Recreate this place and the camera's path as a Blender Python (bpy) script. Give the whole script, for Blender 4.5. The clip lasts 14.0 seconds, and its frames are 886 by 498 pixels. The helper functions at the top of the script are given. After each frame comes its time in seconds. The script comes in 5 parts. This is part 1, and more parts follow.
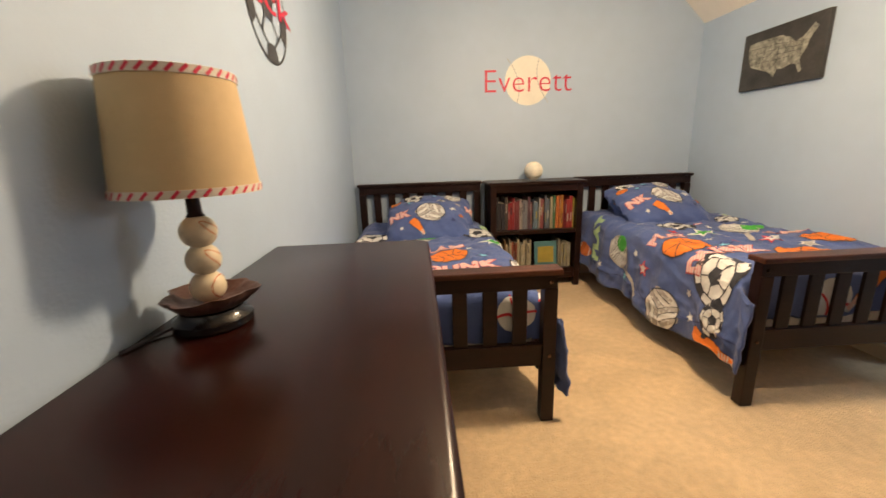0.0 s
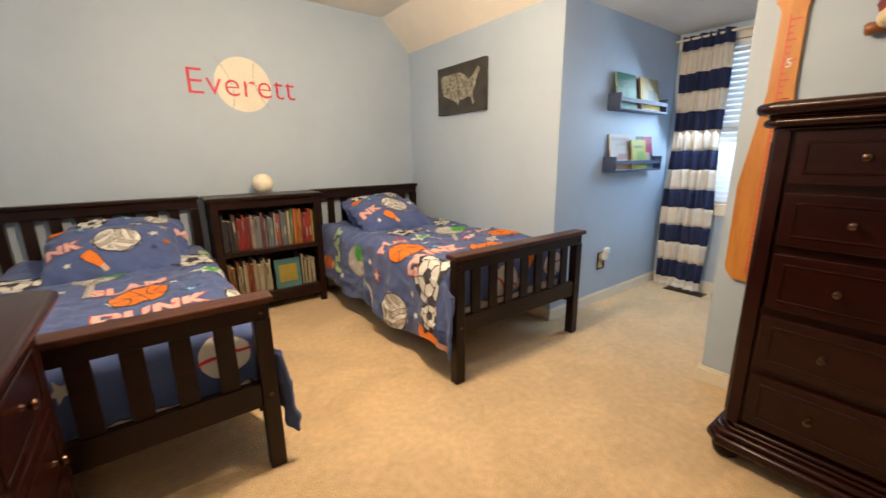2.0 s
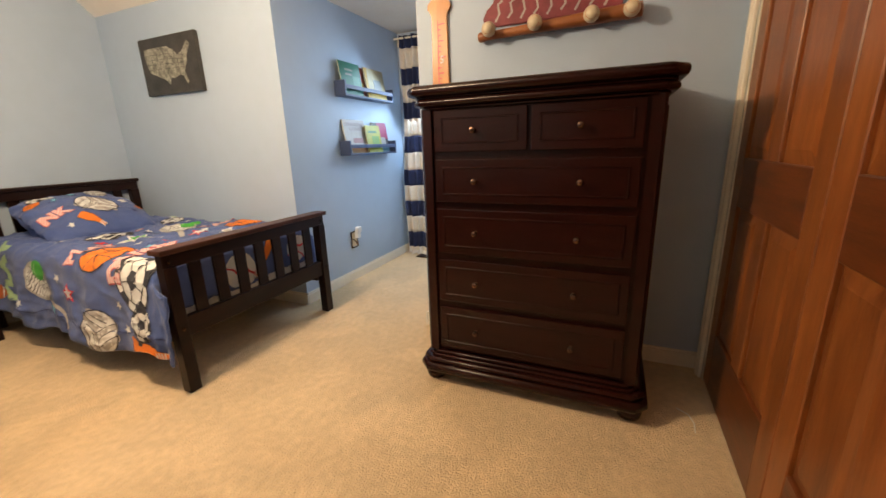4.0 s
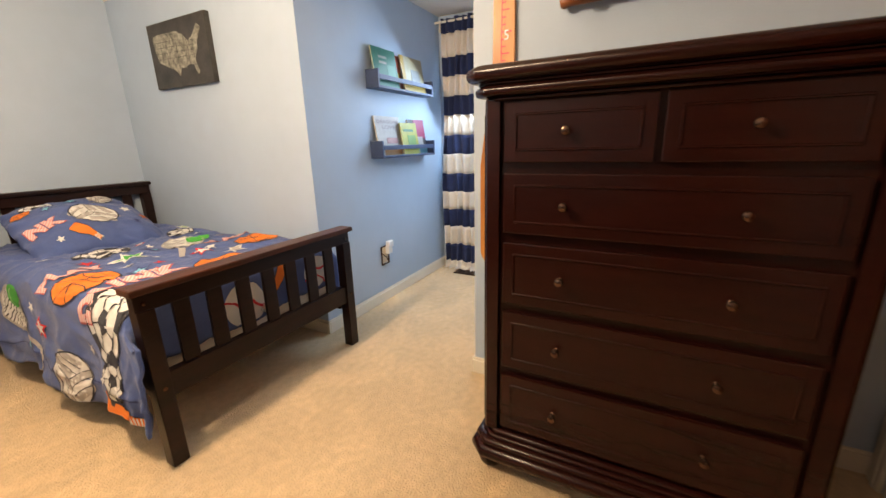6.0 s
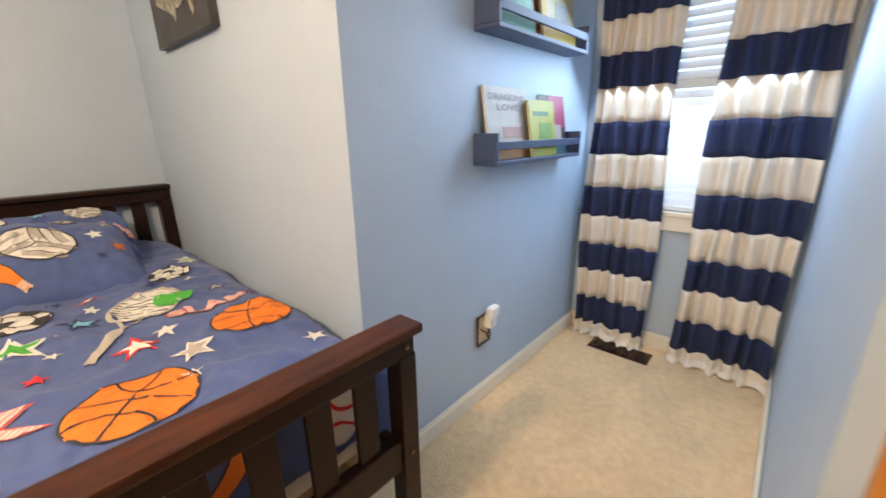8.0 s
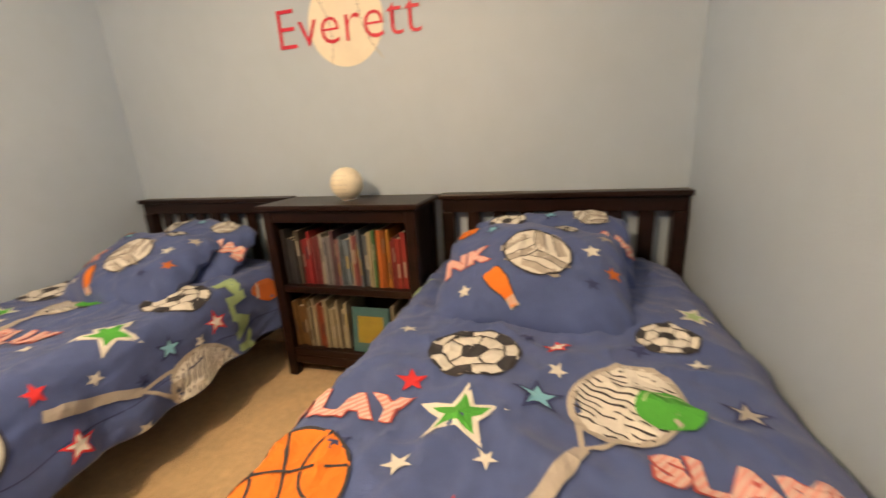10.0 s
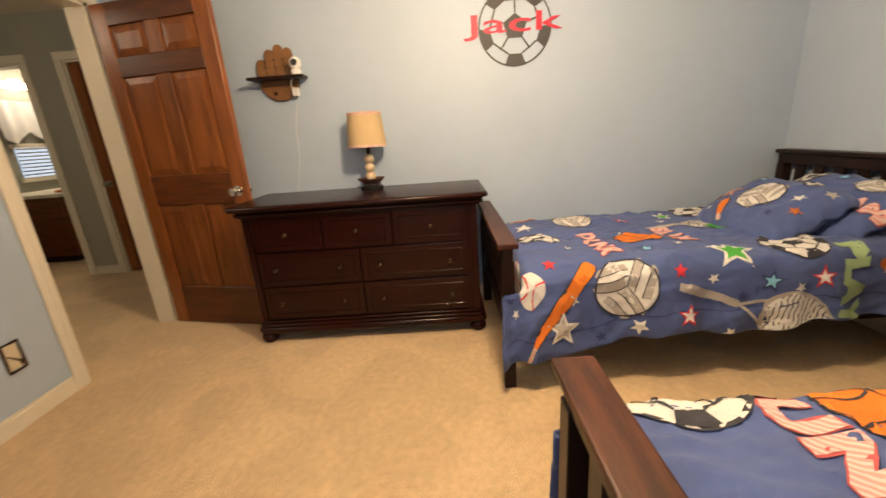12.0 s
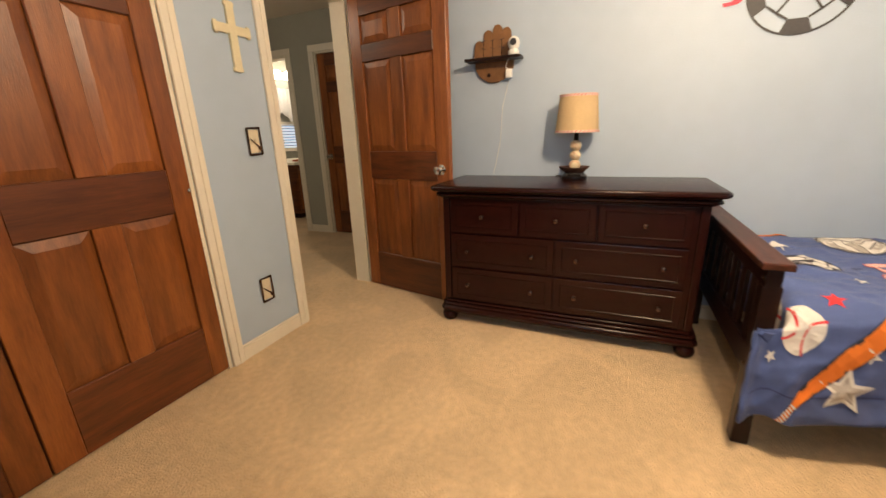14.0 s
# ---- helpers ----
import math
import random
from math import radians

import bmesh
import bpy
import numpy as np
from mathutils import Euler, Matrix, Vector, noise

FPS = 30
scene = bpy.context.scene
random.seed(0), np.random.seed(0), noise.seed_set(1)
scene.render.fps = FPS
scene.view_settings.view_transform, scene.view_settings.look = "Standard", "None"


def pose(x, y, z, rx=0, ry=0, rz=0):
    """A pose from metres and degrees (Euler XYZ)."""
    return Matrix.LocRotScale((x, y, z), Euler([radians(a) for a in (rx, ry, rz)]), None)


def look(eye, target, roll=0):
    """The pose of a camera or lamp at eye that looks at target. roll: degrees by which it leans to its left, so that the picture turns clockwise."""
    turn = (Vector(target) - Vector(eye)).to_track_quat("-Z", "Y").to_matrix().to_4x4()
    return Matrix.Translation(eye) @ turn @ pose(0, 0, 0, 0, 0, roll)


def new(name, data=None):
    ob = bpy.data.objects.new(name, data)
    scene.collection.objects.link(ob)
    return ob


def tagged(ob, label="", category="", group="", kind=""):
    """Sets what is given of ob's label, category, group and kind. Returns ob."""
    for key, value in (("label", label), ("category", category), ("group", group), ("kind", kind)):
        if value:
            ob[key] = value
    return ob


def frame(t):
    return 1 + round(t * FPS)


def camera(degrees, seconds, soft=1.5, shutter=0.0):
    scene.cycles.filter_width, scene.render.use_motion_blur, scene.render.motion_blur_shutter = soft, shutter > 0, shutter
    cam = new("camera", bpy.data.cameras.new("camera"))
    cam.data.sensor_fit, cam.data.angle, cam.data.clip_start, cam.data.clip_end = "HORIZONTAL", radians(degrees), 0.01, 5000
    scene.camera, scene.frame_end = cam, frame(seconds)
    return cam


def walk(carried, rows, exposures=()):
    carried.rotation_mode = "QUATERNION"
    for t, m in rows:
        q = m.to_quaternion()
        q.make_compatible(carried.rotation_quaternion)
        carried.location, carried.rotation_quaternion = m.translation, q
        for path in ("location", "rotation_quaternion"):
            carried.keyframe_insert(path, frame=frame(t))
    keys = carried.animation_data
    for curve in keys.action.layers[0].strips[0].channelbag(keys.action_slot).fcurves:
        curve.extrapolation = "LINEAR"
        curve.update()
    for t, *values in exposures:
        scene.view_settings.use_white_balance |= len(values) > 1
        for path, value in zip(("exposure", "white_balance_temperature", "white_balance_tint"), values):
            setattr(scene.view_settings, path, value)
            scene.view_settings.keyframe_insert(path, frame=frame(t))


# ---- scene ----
cam = camera(97.3, 14.0, soft=1.5, shutter=0.3)
PATH = [
    (0, (0.533, 0.777, 1.189), (0.649, 2.714, 0.705), -1.9),
    (0.5, (0.588, 0.859, 1.2), (0.958, 2.77, 0.739), -1.7),
    (1, (0.654, 0.874, 1.2), (1.308, 2.708, 0.745), -1.3),
    (1.5, (0.723, 0.847, 1.202), (1.648, 2.559, 0.742), -0.9),
    (2, (0.797, 0.805, 1.196), (1.967, 2.36, 0.735), -0.7),
    (2.5, (0.862, 0.734, 1.172), (2.235, 2.109, 0.696), -1.0),
    (3, (0.904, 0.645, 1.145), (2.448, 1.818, 0.655), -1.3),
    (3.5, (0.939, 0.54, 1.139), (2.617, 1.502, 0.632), -1.7),
    (3.7, (0.946, 0.502, 1.13), (2.667, 1.383, 0.619), -1.7),
    (4.4, (0.971, 0.437, 1.123), (2.767, 1.149, 0.605), -2.0),
    (5.1, (1.043, 0.515, 1.127), (2.825, 1.263, 0.615), -1.9),
    (5.8, (1.286, 0.715, 1.139), (3.013, 1.58, 0.623), -1.7),
    (6, (1.39, 0.778, 1.155), (3.093, 1.685, 0.631), -1.6),
    (6.5, (1.655, 0.969, 1.152), (3.317, 1.946, 0.62), -1.5),
    (7, (1.955, 1.173, 1.163), (3.581, 2.197, 0.609), -1.4),
    (7.2, (2.072, 1.244, 1.168), (3.683, 2.282, 0.596), -1.3),
    (7.9, (2.382, 1.545, 1.185), (3.850, 2.774, 0.607), -1.0),
    (8.6, (2.521, 1.867, 1.196), (3.631, 3.437, 0.646), -1.2),
    (9.3, (2.559, 2.154, 1.187), (3.068, 4.014, 0.655), -2.0),
    (9.5, (2.562, 2.257, 1.177), (2.78, 4.172, 0.643), -2.5),
    (10, (2.51, 2.428, 1.169), (1.957, 4.277, 0.645), -3.3),
    (10.2, (2.491, 2.467, 1.158), (1.621, 4.192, 0.639), -3.8),
    (10.5, (2.433, 2.464, 1.161), (1.171, 3.928, 0.65), -3.8),
    (11, (2.447, 2.362, 1.180), (0.733, 3.214, 0.651), -4.2),
    (11.5, (2.554, 2.189, 1.171), (0.656, 2.502, 0.621), -4.6),
    (12, (2.68, 2.047, 1.182), (0.764, 2.002, 0.612), -4.1),
    (12.5, (2.838, 2.007, 1.170), (0.958, 1.680, 0.578), -3.4),
    (13, (2.937, 2.005, 1.158), (1.098, 1.512, 0.545), -2.4),
    (13.5, (2.840, 1.893, 1.174), (1.041, 1.276, 0.560), -2.1),
    (14, (2.610, 1.768, 1.155), (0.854, 0.998, 0.582), -2.0),
]
walk(cam, [(t, look(eye, target, roll)) for t, eye, target, roll in PATH],
     [(0, 0.05, 6450, 10), (3.0, 0.05, 6500, 10), (6.0, 0.28, 6500, 13), (7.2, 0.24, 6500, 13), (9.5, 0.1, 7000, 13), (10.2, -0.02, 7300, 13), (10.8, 0.0, 7200, 13), (12.5, -0.03, 6850, 12), (14.0, 0.05, 6550, 12)])


# ---- light ----
LAMP_AT = (1.50, 2.25, 2.06)          # under the ceiling fixture
world = bpy.data.worlds.new("sky")
scene.world = world
world.use_nodes = True
sky = world.node_tree.nodes.new("ShaderNodeTexSky")
sky.sky_type = "NISHITA"
sky.sun_disc = False
sky.sun_elevation, sky.sun_rotation = radians(35), radians(200)
world.node_tree.links.new(sky.outputs[0], world.node_tree.nodes["Background"].inputs[0])
world.node_tree.nodes["Background"].inputs[1].default_value = 0.12


def lamp(name, kind, place, energy, colour, size=0.1, target=None, size_y=None):
    data = bpy.data.lights.new(name, kind)
    data.energy, data.color = energy, colour
    ob = new(name, data)
    ob.matrix_basis = look(place, target) if target else pose(*place)
    if kind == "AREA":
        data.shape, data.size, data.size_y = "RECTANGLE", size, size_y or size
    else:
        data.shadow_soft_size = size
    return ob


lamp("ceiling_bulb", "POINT", LAMP_AT, 102, (1.0, 0.755, 0.49), 0.08)
lamp("window_daylight", "AREA", (4.53, 2.0, 1.4), 21, (0.62, 0.81, 1.0), 0.78, (3.6, 1.98, 0.45), 1.2)
lamp("bathroom_bulb", "POINT", (-2.4, -2.8, 1.98), 11, (1.0, 0.85, 0.66), 0.08)
# fill light added to brighten the hall; no fixture stands there
lamp("hall_fill", "POINT", (0.7, -1.3, 2.2), 14, (1.0, 0.85, 0.66), 0.12)


# ---- materials ----
def material(name, colour, rough=0.6, metal=0.0, vary=0.12, scale=6.0, bump=0.0, bump_scale=200.0, stretch=(1, 1, 1), second=None,
             coat=0.0, per_object=0.0, sheen=0.0, spec=0.5):
    m = bpy.data.materials.new(name)
    m.use_nodes = True
    nt = m.node_tree
    b = nt.nodes["Principled BSDF"]
    b.inputs["Roughness"].default_value, b.inputs["Metallic"].default_value = rough, metal
    b.inputs["Specular IOR Level"].default_value = spec
    b.inputs["Coat Weight"].default_value = coat
    b.inputs["Sheen Weight"].default_value = sheen
    co = nt.nodes.new("ShaderNodeTexCoord")
    mp = nt.nodes.new("ShaderNodeMapping")
    mp.inputs["Scale"].default_value = stretch
    nt.links.new(co.outputs["Object"], mp.inputs[0])
    n1 = nt.nodes.new("ShaderNodeTexNoise")
    n1.inputs["Scale"].default_value, n1.inputs["Detail"].default_value = scale, 6
    n2 = nt.nodes.new("ShaderNodeTexNoise")
    n2.inputs["Scale"].default_value, n2.inputs["Detail"].default_value = scale * 7, 3
    nt.links.new(mp.outputs[0], n1.inputs[0])
    nt.links.new(mp.outputs[0], n2.inputs[0])
    add = nt.nodes.new("ShaderNodeMath")
    add.operation = "MULTIPLY_ADD"
    add.inputs[1].default_value = 0.4
    nt.links.new(n2.outputs[0], add.inputs[0])
    nt.links.new(n1.outputs[0], add.inputs[2])
    ramp = nt.nodes.new("ShaderNodeValToRGB")
    lo = second or [c * (1 - vary) for c in colour]
    hi = colour if second else [min(1, c * (1 + vary)) for c in colour]
    ramp.color_ramp.elements[0].position, ramp.color_ramp.elements[1].position = 0.45, 0.95
    ramp.color_ramp.elements[0].color, ramp.color_ramp.elements[1].color = (*lo, 1), (*hi, 1)
    nt.links.new(add.outputs[0], ramp.inputs[0])
    out = ramp.outputs[0]
    if per_object:
        info = nt.nodes.new("ShaderNodeObjectInfo")
        hsv = nt.nodes.new("ShaderNodeHueSaturation")
        rng = nt.nodes.new("ShaderNodeMapRange")
        rng.inputs["To Min"].default_value, rng.inputs["To Max"].default_value = 1 - per_object, 1 + per_object
        nt.links.new(info.outputs["Random"], rng.inputs[0])
        nt.links.new(rng.outputs[0], hsv.inputs["Value"])
        nt.links.new(out, hsv.inputs["Color"])
        out = hsv.outputs[0]
    nt.links.new(out, b.inputs["Base Color"])
    if bump:
        n3 = nt.nodes.new("ShaderNodeTexNoise")
        n3.inputs["Scale"].default_value, n3.inputs["Detail"].default_value = bump_scale, 4
        nt.links.new(mp.outputs[0], n3.inputs[0])
        bp = nt.nodes.new("ShaderNodeBump")
        bp.inputs["Strength"].default_value, bp.inputs["Distance"].default_value = bump, 0.01
        nt.links.new(n3.outputs[0], bp.inputs["Height"])
        nt.links.new(bp.outputs[0], b.inputs["Normal"])
    return m


def glowing(name, colour, strength):
    m = bpy.data.materials.new(name)
    m.use_nodes = True
    b = m.node_tree.nodes["Principled BSDF"]
    b.inputs["Base Color"].default_value = (*colour, 1)
    b.inputs["Emission Color"].default_value = (*colour, 1)
    b.inputs["Emission Strength"].default_value = strength
    return m


WALL = material("blue_wall_paint", (0.425, 0.53, 0.665), 0.55, vary=0.04, scale=1.5, bump=0.12, bump_scale=120)
HALLWALL = material("grey_green_wall_paint", (0.34, 0.34, 0.29), 0.6, vary=0.05, scale=2, bump=0.1, bump_scale=120)
CEILING = material("ceiling_paint", (0.82, 0.78, 0.71), 0.8, vary=0.04, scale=3, bump=0.35, bump_scale=90)
CARPET = material("beige_carpet", (0.78, 0.58, 0.345), 0.95, vary=0.1, scale=30, second=(0.62, 0.45, 0.258), bump=1.0, bump_scale=130, sheen=0.2)


def trodden(m, amount, scale):
    """Broad uneven patches where the pile lies differently."""
    nt = m.node_tree
    b = nt.nodes["Principled BSDF"]
    src = b.inputs["Base Color"].links[0].from_socket
    co = nt.nodes.new("ShaderNodeTexCoord")
    n = nt.nodes.new("ShaderNodeTexNoise")
    n.inputs["Scale"].default_value, n.inputs["Detail"].default_value, n.inputs["Distortion"].default_value = scale, 5, 1.2
    nt.links.new(co.outputs["Object"], n.inputs[0])
    rng = nt.nodes.new("ShaderNodeMapRange")
    rng.inputs["From Min"].default_value, rng.inputs["From Max"].default_value = 0.42, 0.60
    rng.inputs["To Min"].default_value, rng.inputs["To Max"].default_value = 1 - amount, 1 + amount * 0.4
    nt.links.new(n.outputs[0], rng.inputs[0])
    hsv = nt.nodes.new("ShaderNodeHueSaturation")
    nt.links.new(rng.outputs[0], hsv.inputs["Value"])
    nt.links.new(src, hsv.inputs["Color"])
    nt.links.new(hsv.outputs[0], b.inputs["Base Color"])


trodden(CARPET, 0.10, 2.2)
TRIM = material("cream_trim_paint", (0.78, 0.73, 0.62), 0.4, vary=0.04, scale=5)
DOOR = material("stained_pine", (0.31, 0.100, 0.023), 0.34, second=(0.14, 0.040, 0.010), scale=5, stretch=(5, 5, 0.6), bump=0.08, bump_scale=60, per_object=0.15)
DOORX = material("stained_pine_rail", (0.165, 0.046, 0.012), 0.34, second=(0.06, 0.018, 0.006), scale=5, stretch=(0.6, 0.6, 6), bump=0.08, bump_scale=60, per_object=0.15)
CHERRY = material("dark_cherry_veneer", (0.023, 0.0047, 0.0032), 0.25, second=(0.015, 0.0033, 0.0024), spec=0.24, scale=4, stretch=(5, 0.7, 5), bump=0.04, bump_scale=90)
ESPRESSO = material("espresso_wood", (0.022, 0.008, 0.0055), 0.33, spec=0.24, second=(0.009, 0.004, 0.0034), scale=5, stretch=(0.8, 5, 5), bump=0.05, bump_scale=90)
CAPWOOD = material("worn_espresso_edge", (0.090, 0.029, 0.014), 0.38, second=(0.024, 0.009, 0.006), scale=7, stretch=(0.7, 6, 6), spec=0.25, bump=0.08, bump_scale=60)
BRASS = material("dark_bronze", (0.13, 0.078, 0.055), 0.22, 0.9, vary=0.2, scale=30)
CHROME = material("satin_nickel", (0.75, 0.73, 0.70), 0.18, 1.0, vary=0.05)
CLOTH = material("blue_cotton", (0.060, 0.098, 0.268), 0.85, vary=0.1, scale=9, bump=0.25, bump_scale=420, sheen=0.15)
MATTRESS = material("white_ticking", (0.75, 0.74, 0.72), 0.9, vary=0.05, bump=0.2)


def ink(name, c):
    return material("print_" + name, c, 0.85, vary=0.07, scale=14, bump=0.2, bump_scale=420)


WHITE = ink("white", (0.70, 0.69, 0.66))
BLACK = ink("black", (0.035, 0.035, 0.045))
GREY = ink("grey", (0.42, 0.39, 0.36))
ORANGE = ink("orange", (0.74, 0.19, 0.02))
RED = ink("red", (0.62, 0.03, 0.04))
PINK = ink("pink", (0.72, 0.33, 0.30))
ROSE = ink("rose", (0.50, 0.10, 0.10))


def hatched(m, stripe, scale, turn):
    """Fine slanting lines of a second ink."""
    nt = m.node_tree
    b = nt.nodes["Principled BSDF"]
    src = b.inputs["Base Color"].links[0].from_socket
    co = nt.nodes.new("ShaderNodeTexCoord")
    mp = nt.nodes.new("ShaderNodeMapping")
    mp.inputs["Rotation"].default_value = (0, 0, radians(turn))
    wv = nt.nodes.new("ShaderNodeTexWave")
    wv.inputs["Scale"].default_value, wv.inputs["Distortion"].default_value = scale, 1.5
    nt.links.new(co.outputs["Object"], mp.inputs[0])
    nt.links.new(mp.outputs[0], wv.inputs[0])
    rp = nt.nodes.new("ShaderNodeValToRGB")
    rp.color_ramp.elements[0].position, rp.color_ramp.elements[1].position = 0.52, 0.66
    nt.links.new(wv.outputs["Fac"], rp.inputs[0])
    mx = nt.nodes.new("ShaderNodeMixRGB")
    mx.inputs[2].default_value = (*stripe, 1)
    nt.links.new(rp.outputs[0], mx.inputs[0])
    nt.links.new(src, mx.inputs[1])
    nt.links.new(mx.outputs[0], b.inputs["Base Color"])


hatched(PINK, (0.72, 0.55, 0.52), 24, 40)
GREEN = ink("green", (0.06, 0.36, 0.05))
MINT = ink("mint", (0.36, 0.52, 0.28))
AQUA = ink("aqua", (0.20, 0.50, 0.66))
NAVY = ink("navy", (0.035, 0.05, 0.16))
RUST = ink("rust", (0.50, 0.13, 0.03))
DECAL_RED = material("red_vinyl", (0.62, 0.02, 0.06), 0.5, vary=0.05)
DECAL_CREAM = material("cream_vinyl", (0.80, 0.76, 0.66), 0.6, vary=0.06, scale=5)
DECAL_BLACK = material("charcoal_vinyl", (0.05, 0.05, 0.055), 0.55, vary=0.2, scale=10)
DECAL_GREY = material("grey_vinyl", (0.42, 0.42, 0.40), 0.6, vary=0.2, scale=20)


# ---- mesh helpers ----
def part(name, bm, mat, parent=None, label="", smooth=False, mats=()):
    me = bpy.data.meshes.new(name)
    bm.to_mesh(me)
    bm.free()
    for m in ([mat] if mat else []) + list(mats):
        me.materials.append(m)
    if smooth:
        me.polygons.foreach_set("use_smooth", [True] * len(me.polygons))
        me.set_sharp_from_angle(angle=radians(42))
    ob = new(name, me)
    if parent:
        ob.parent = parent
    if label:
        ob["label"] = label
    return ob


def thing(name, label, category, group="", kind="", at=None):
    ob = new(name)
    ob.empty_display_size = 0.05
    if at:
        ob.matrix_basis = at
    return tagged(ob, label, category, group, kind)


def boxes(items, bevel=0.0, seg=1):
    """One bmesh of boxes (x0, x1, y0, y1, z0, z1)."""
    bm = bmesh.new()
    for x0, x1, y0, y1, z0, z1 in items:
        m = Matrix.LocRotScale(((x0 + x1) / 2, (y0 + y1) / 2, (z0 + z1) / 2), None, (abs(x1 - x0), abs(y1 - y0), abs(z1 - z0)))
        bmesh.ops.create_cube(bm, size=1, matrix=m)
    if bevel:
        bmesh.ops.bevel(bm, geom=bm.edges[:], offset=bevel, segments=seg, affect="EDGES", profile=0.6)
    return bm


def lathe(profile, seg=24, at=(0, 0, 0), close=True, wobble=None):
    """Spin (radius, height) pairs about the upright axis."""
    bm = bmesh.new()
    rings = []
    for r, z in profile:
        ring = []
        for i in range(seg):
            a = 2 * math.pi * i / seg
            k = wobble(a, z) if wobble else 1.0
            ring.append(bm.verts.new((at[0] + r * k * math.cos(a), at[1] + r * k * math.sin(a), at[2] + z)))
        rings.append(ring)
    for a, b in zip(rings, rings[1:]):
        for i in range(seg):
            bm.faces.new((a[i], a[(i + 1) % seg], b[(i + 1) % seg], b[i]))
    if close:
        bm.faces.new(rings[0][::-1])
        bm.faces.new(rings[-1])
    return bm


def rod(points, radius, seg=10):
    """A round bar along points; radius a number or one for each point."""
    bm = bmesh.new()
    pts = [Vector(p) for p in points]
    rings = []
    for i, p in enumerate(pts):
        d = (pts[min(i + 1, len(pts) - 1)] - pts[max(i - 1, 0)]).normalized()
        s = d.cross((0, 0, 1)) if abs(d.z) < 0.9 else d.cross((1, 0, 0))
        s.normalize()
        t = d.cross(s)
        r = radius[i] if isinstance(radius, (list, tuple)) else radius
        rings.append([bm.verts.new(p + r * (math.cos(a) * s + math.sin(a) * t)) for a in (2 * math.pi * k / seg for k in range(seg))])
    for a, b in zip(rings, rings[1:]):
        for i in range(seg):
            bm.faces.new((a[i], a[(i + 1) % seg], b[(i + 1) % seg], b[i]))
    bm.faces.new(rings[0][::-1])
    bm.faces.new(rings[-1])
    bmesh.ops.recalc_face_normals(bm, faces=bm.faces[:])
    return bm


def ball(radius, at=(0, 0, 0), u=20, v=14, squash=1.0):
    bm = bmesh.new()
    bmesh.ops.create_uvsphere(bm, u_segments=u, v_segments=v, radius=radius, matrix=Matrix.Translation(at) @ Matrix.Diagonal((1, 1, squash, 1)))
    return bm


def slab(outline, depth, place, bevel=0.0):
    """A flat outline (a, b) given depth; place(a, b, d) puts it in the world."""
    bm = bmesh.new()
    lo = [bm.verts.new(place(a, b, 0)) for a, b in outline]
    hi = [bm.verts.new(place(a, b, depth)) for a, b in outline]
    bm.faces.new(lo[::-1])
    top = bm.faces.new(hi)
    for i in range(len(lo)):
        j = (i + 1) % len(lo)
        bm.faces.new((lo[i], lo[j], hi[j], hi[i]))
    if bevel:
        bmesh.ops.bevel(bm, geom=list(top.edges), offset=bevel, segments=2, affect="EDGES")
    bmesh.ops.recalc_face_normals(bm, faces=bm.faces[:])
    return bm


def lettering(text, size=1.0, fat=0.0):
    """Letters as a flat bmesh, centred on the origin in the xy plane."""
    cu = bpy.data.curves.new("letters", "FONT")
    cu.body, cu.size, cu.align_x, cu.align_y, cu.offset, cu.resolution_u = text, size, "CENTER", "CENTER", fat, 3
    cu.space_character = 1.0 + 1.6 * max(0.0, fat)
    ob = new("letters", cu)
    bpy.context.view_layer.update()
    ev = ob.evaluated_get(bpy.context.evaluated_depsgraph_get())
    me = ev.to_mesh()
    bm = bmesh.new()
    bm.from_mesh(me)
    ev.to_mesh_clear()
    bpy.data.objects.remove(ob)
    bpy.data.curves.remove(cu)
    bmesh.ops.triangulate(bm, faces=bm.faces[:])
    return bm


def fitted(bm, width, height, place):
    """Stretch letters into width x height and put each vertex at place(a, b)."""
    xs = [v.co.x for v in bm.verts]
    ys = [v.co.y for v in bm.verts]
    cx, cy = (min(xs) + max(xs)) / 2, (min(ys) + max(ys)) / 2
    kx, ky = width / (max(xs) - min(xs)), height / (max(ys) - min(ys))
    for v in bm.verts:
        v.co = Vector(place((v.co.x - cx) * kx, (v.co.y - cy) * ky))
    return bm


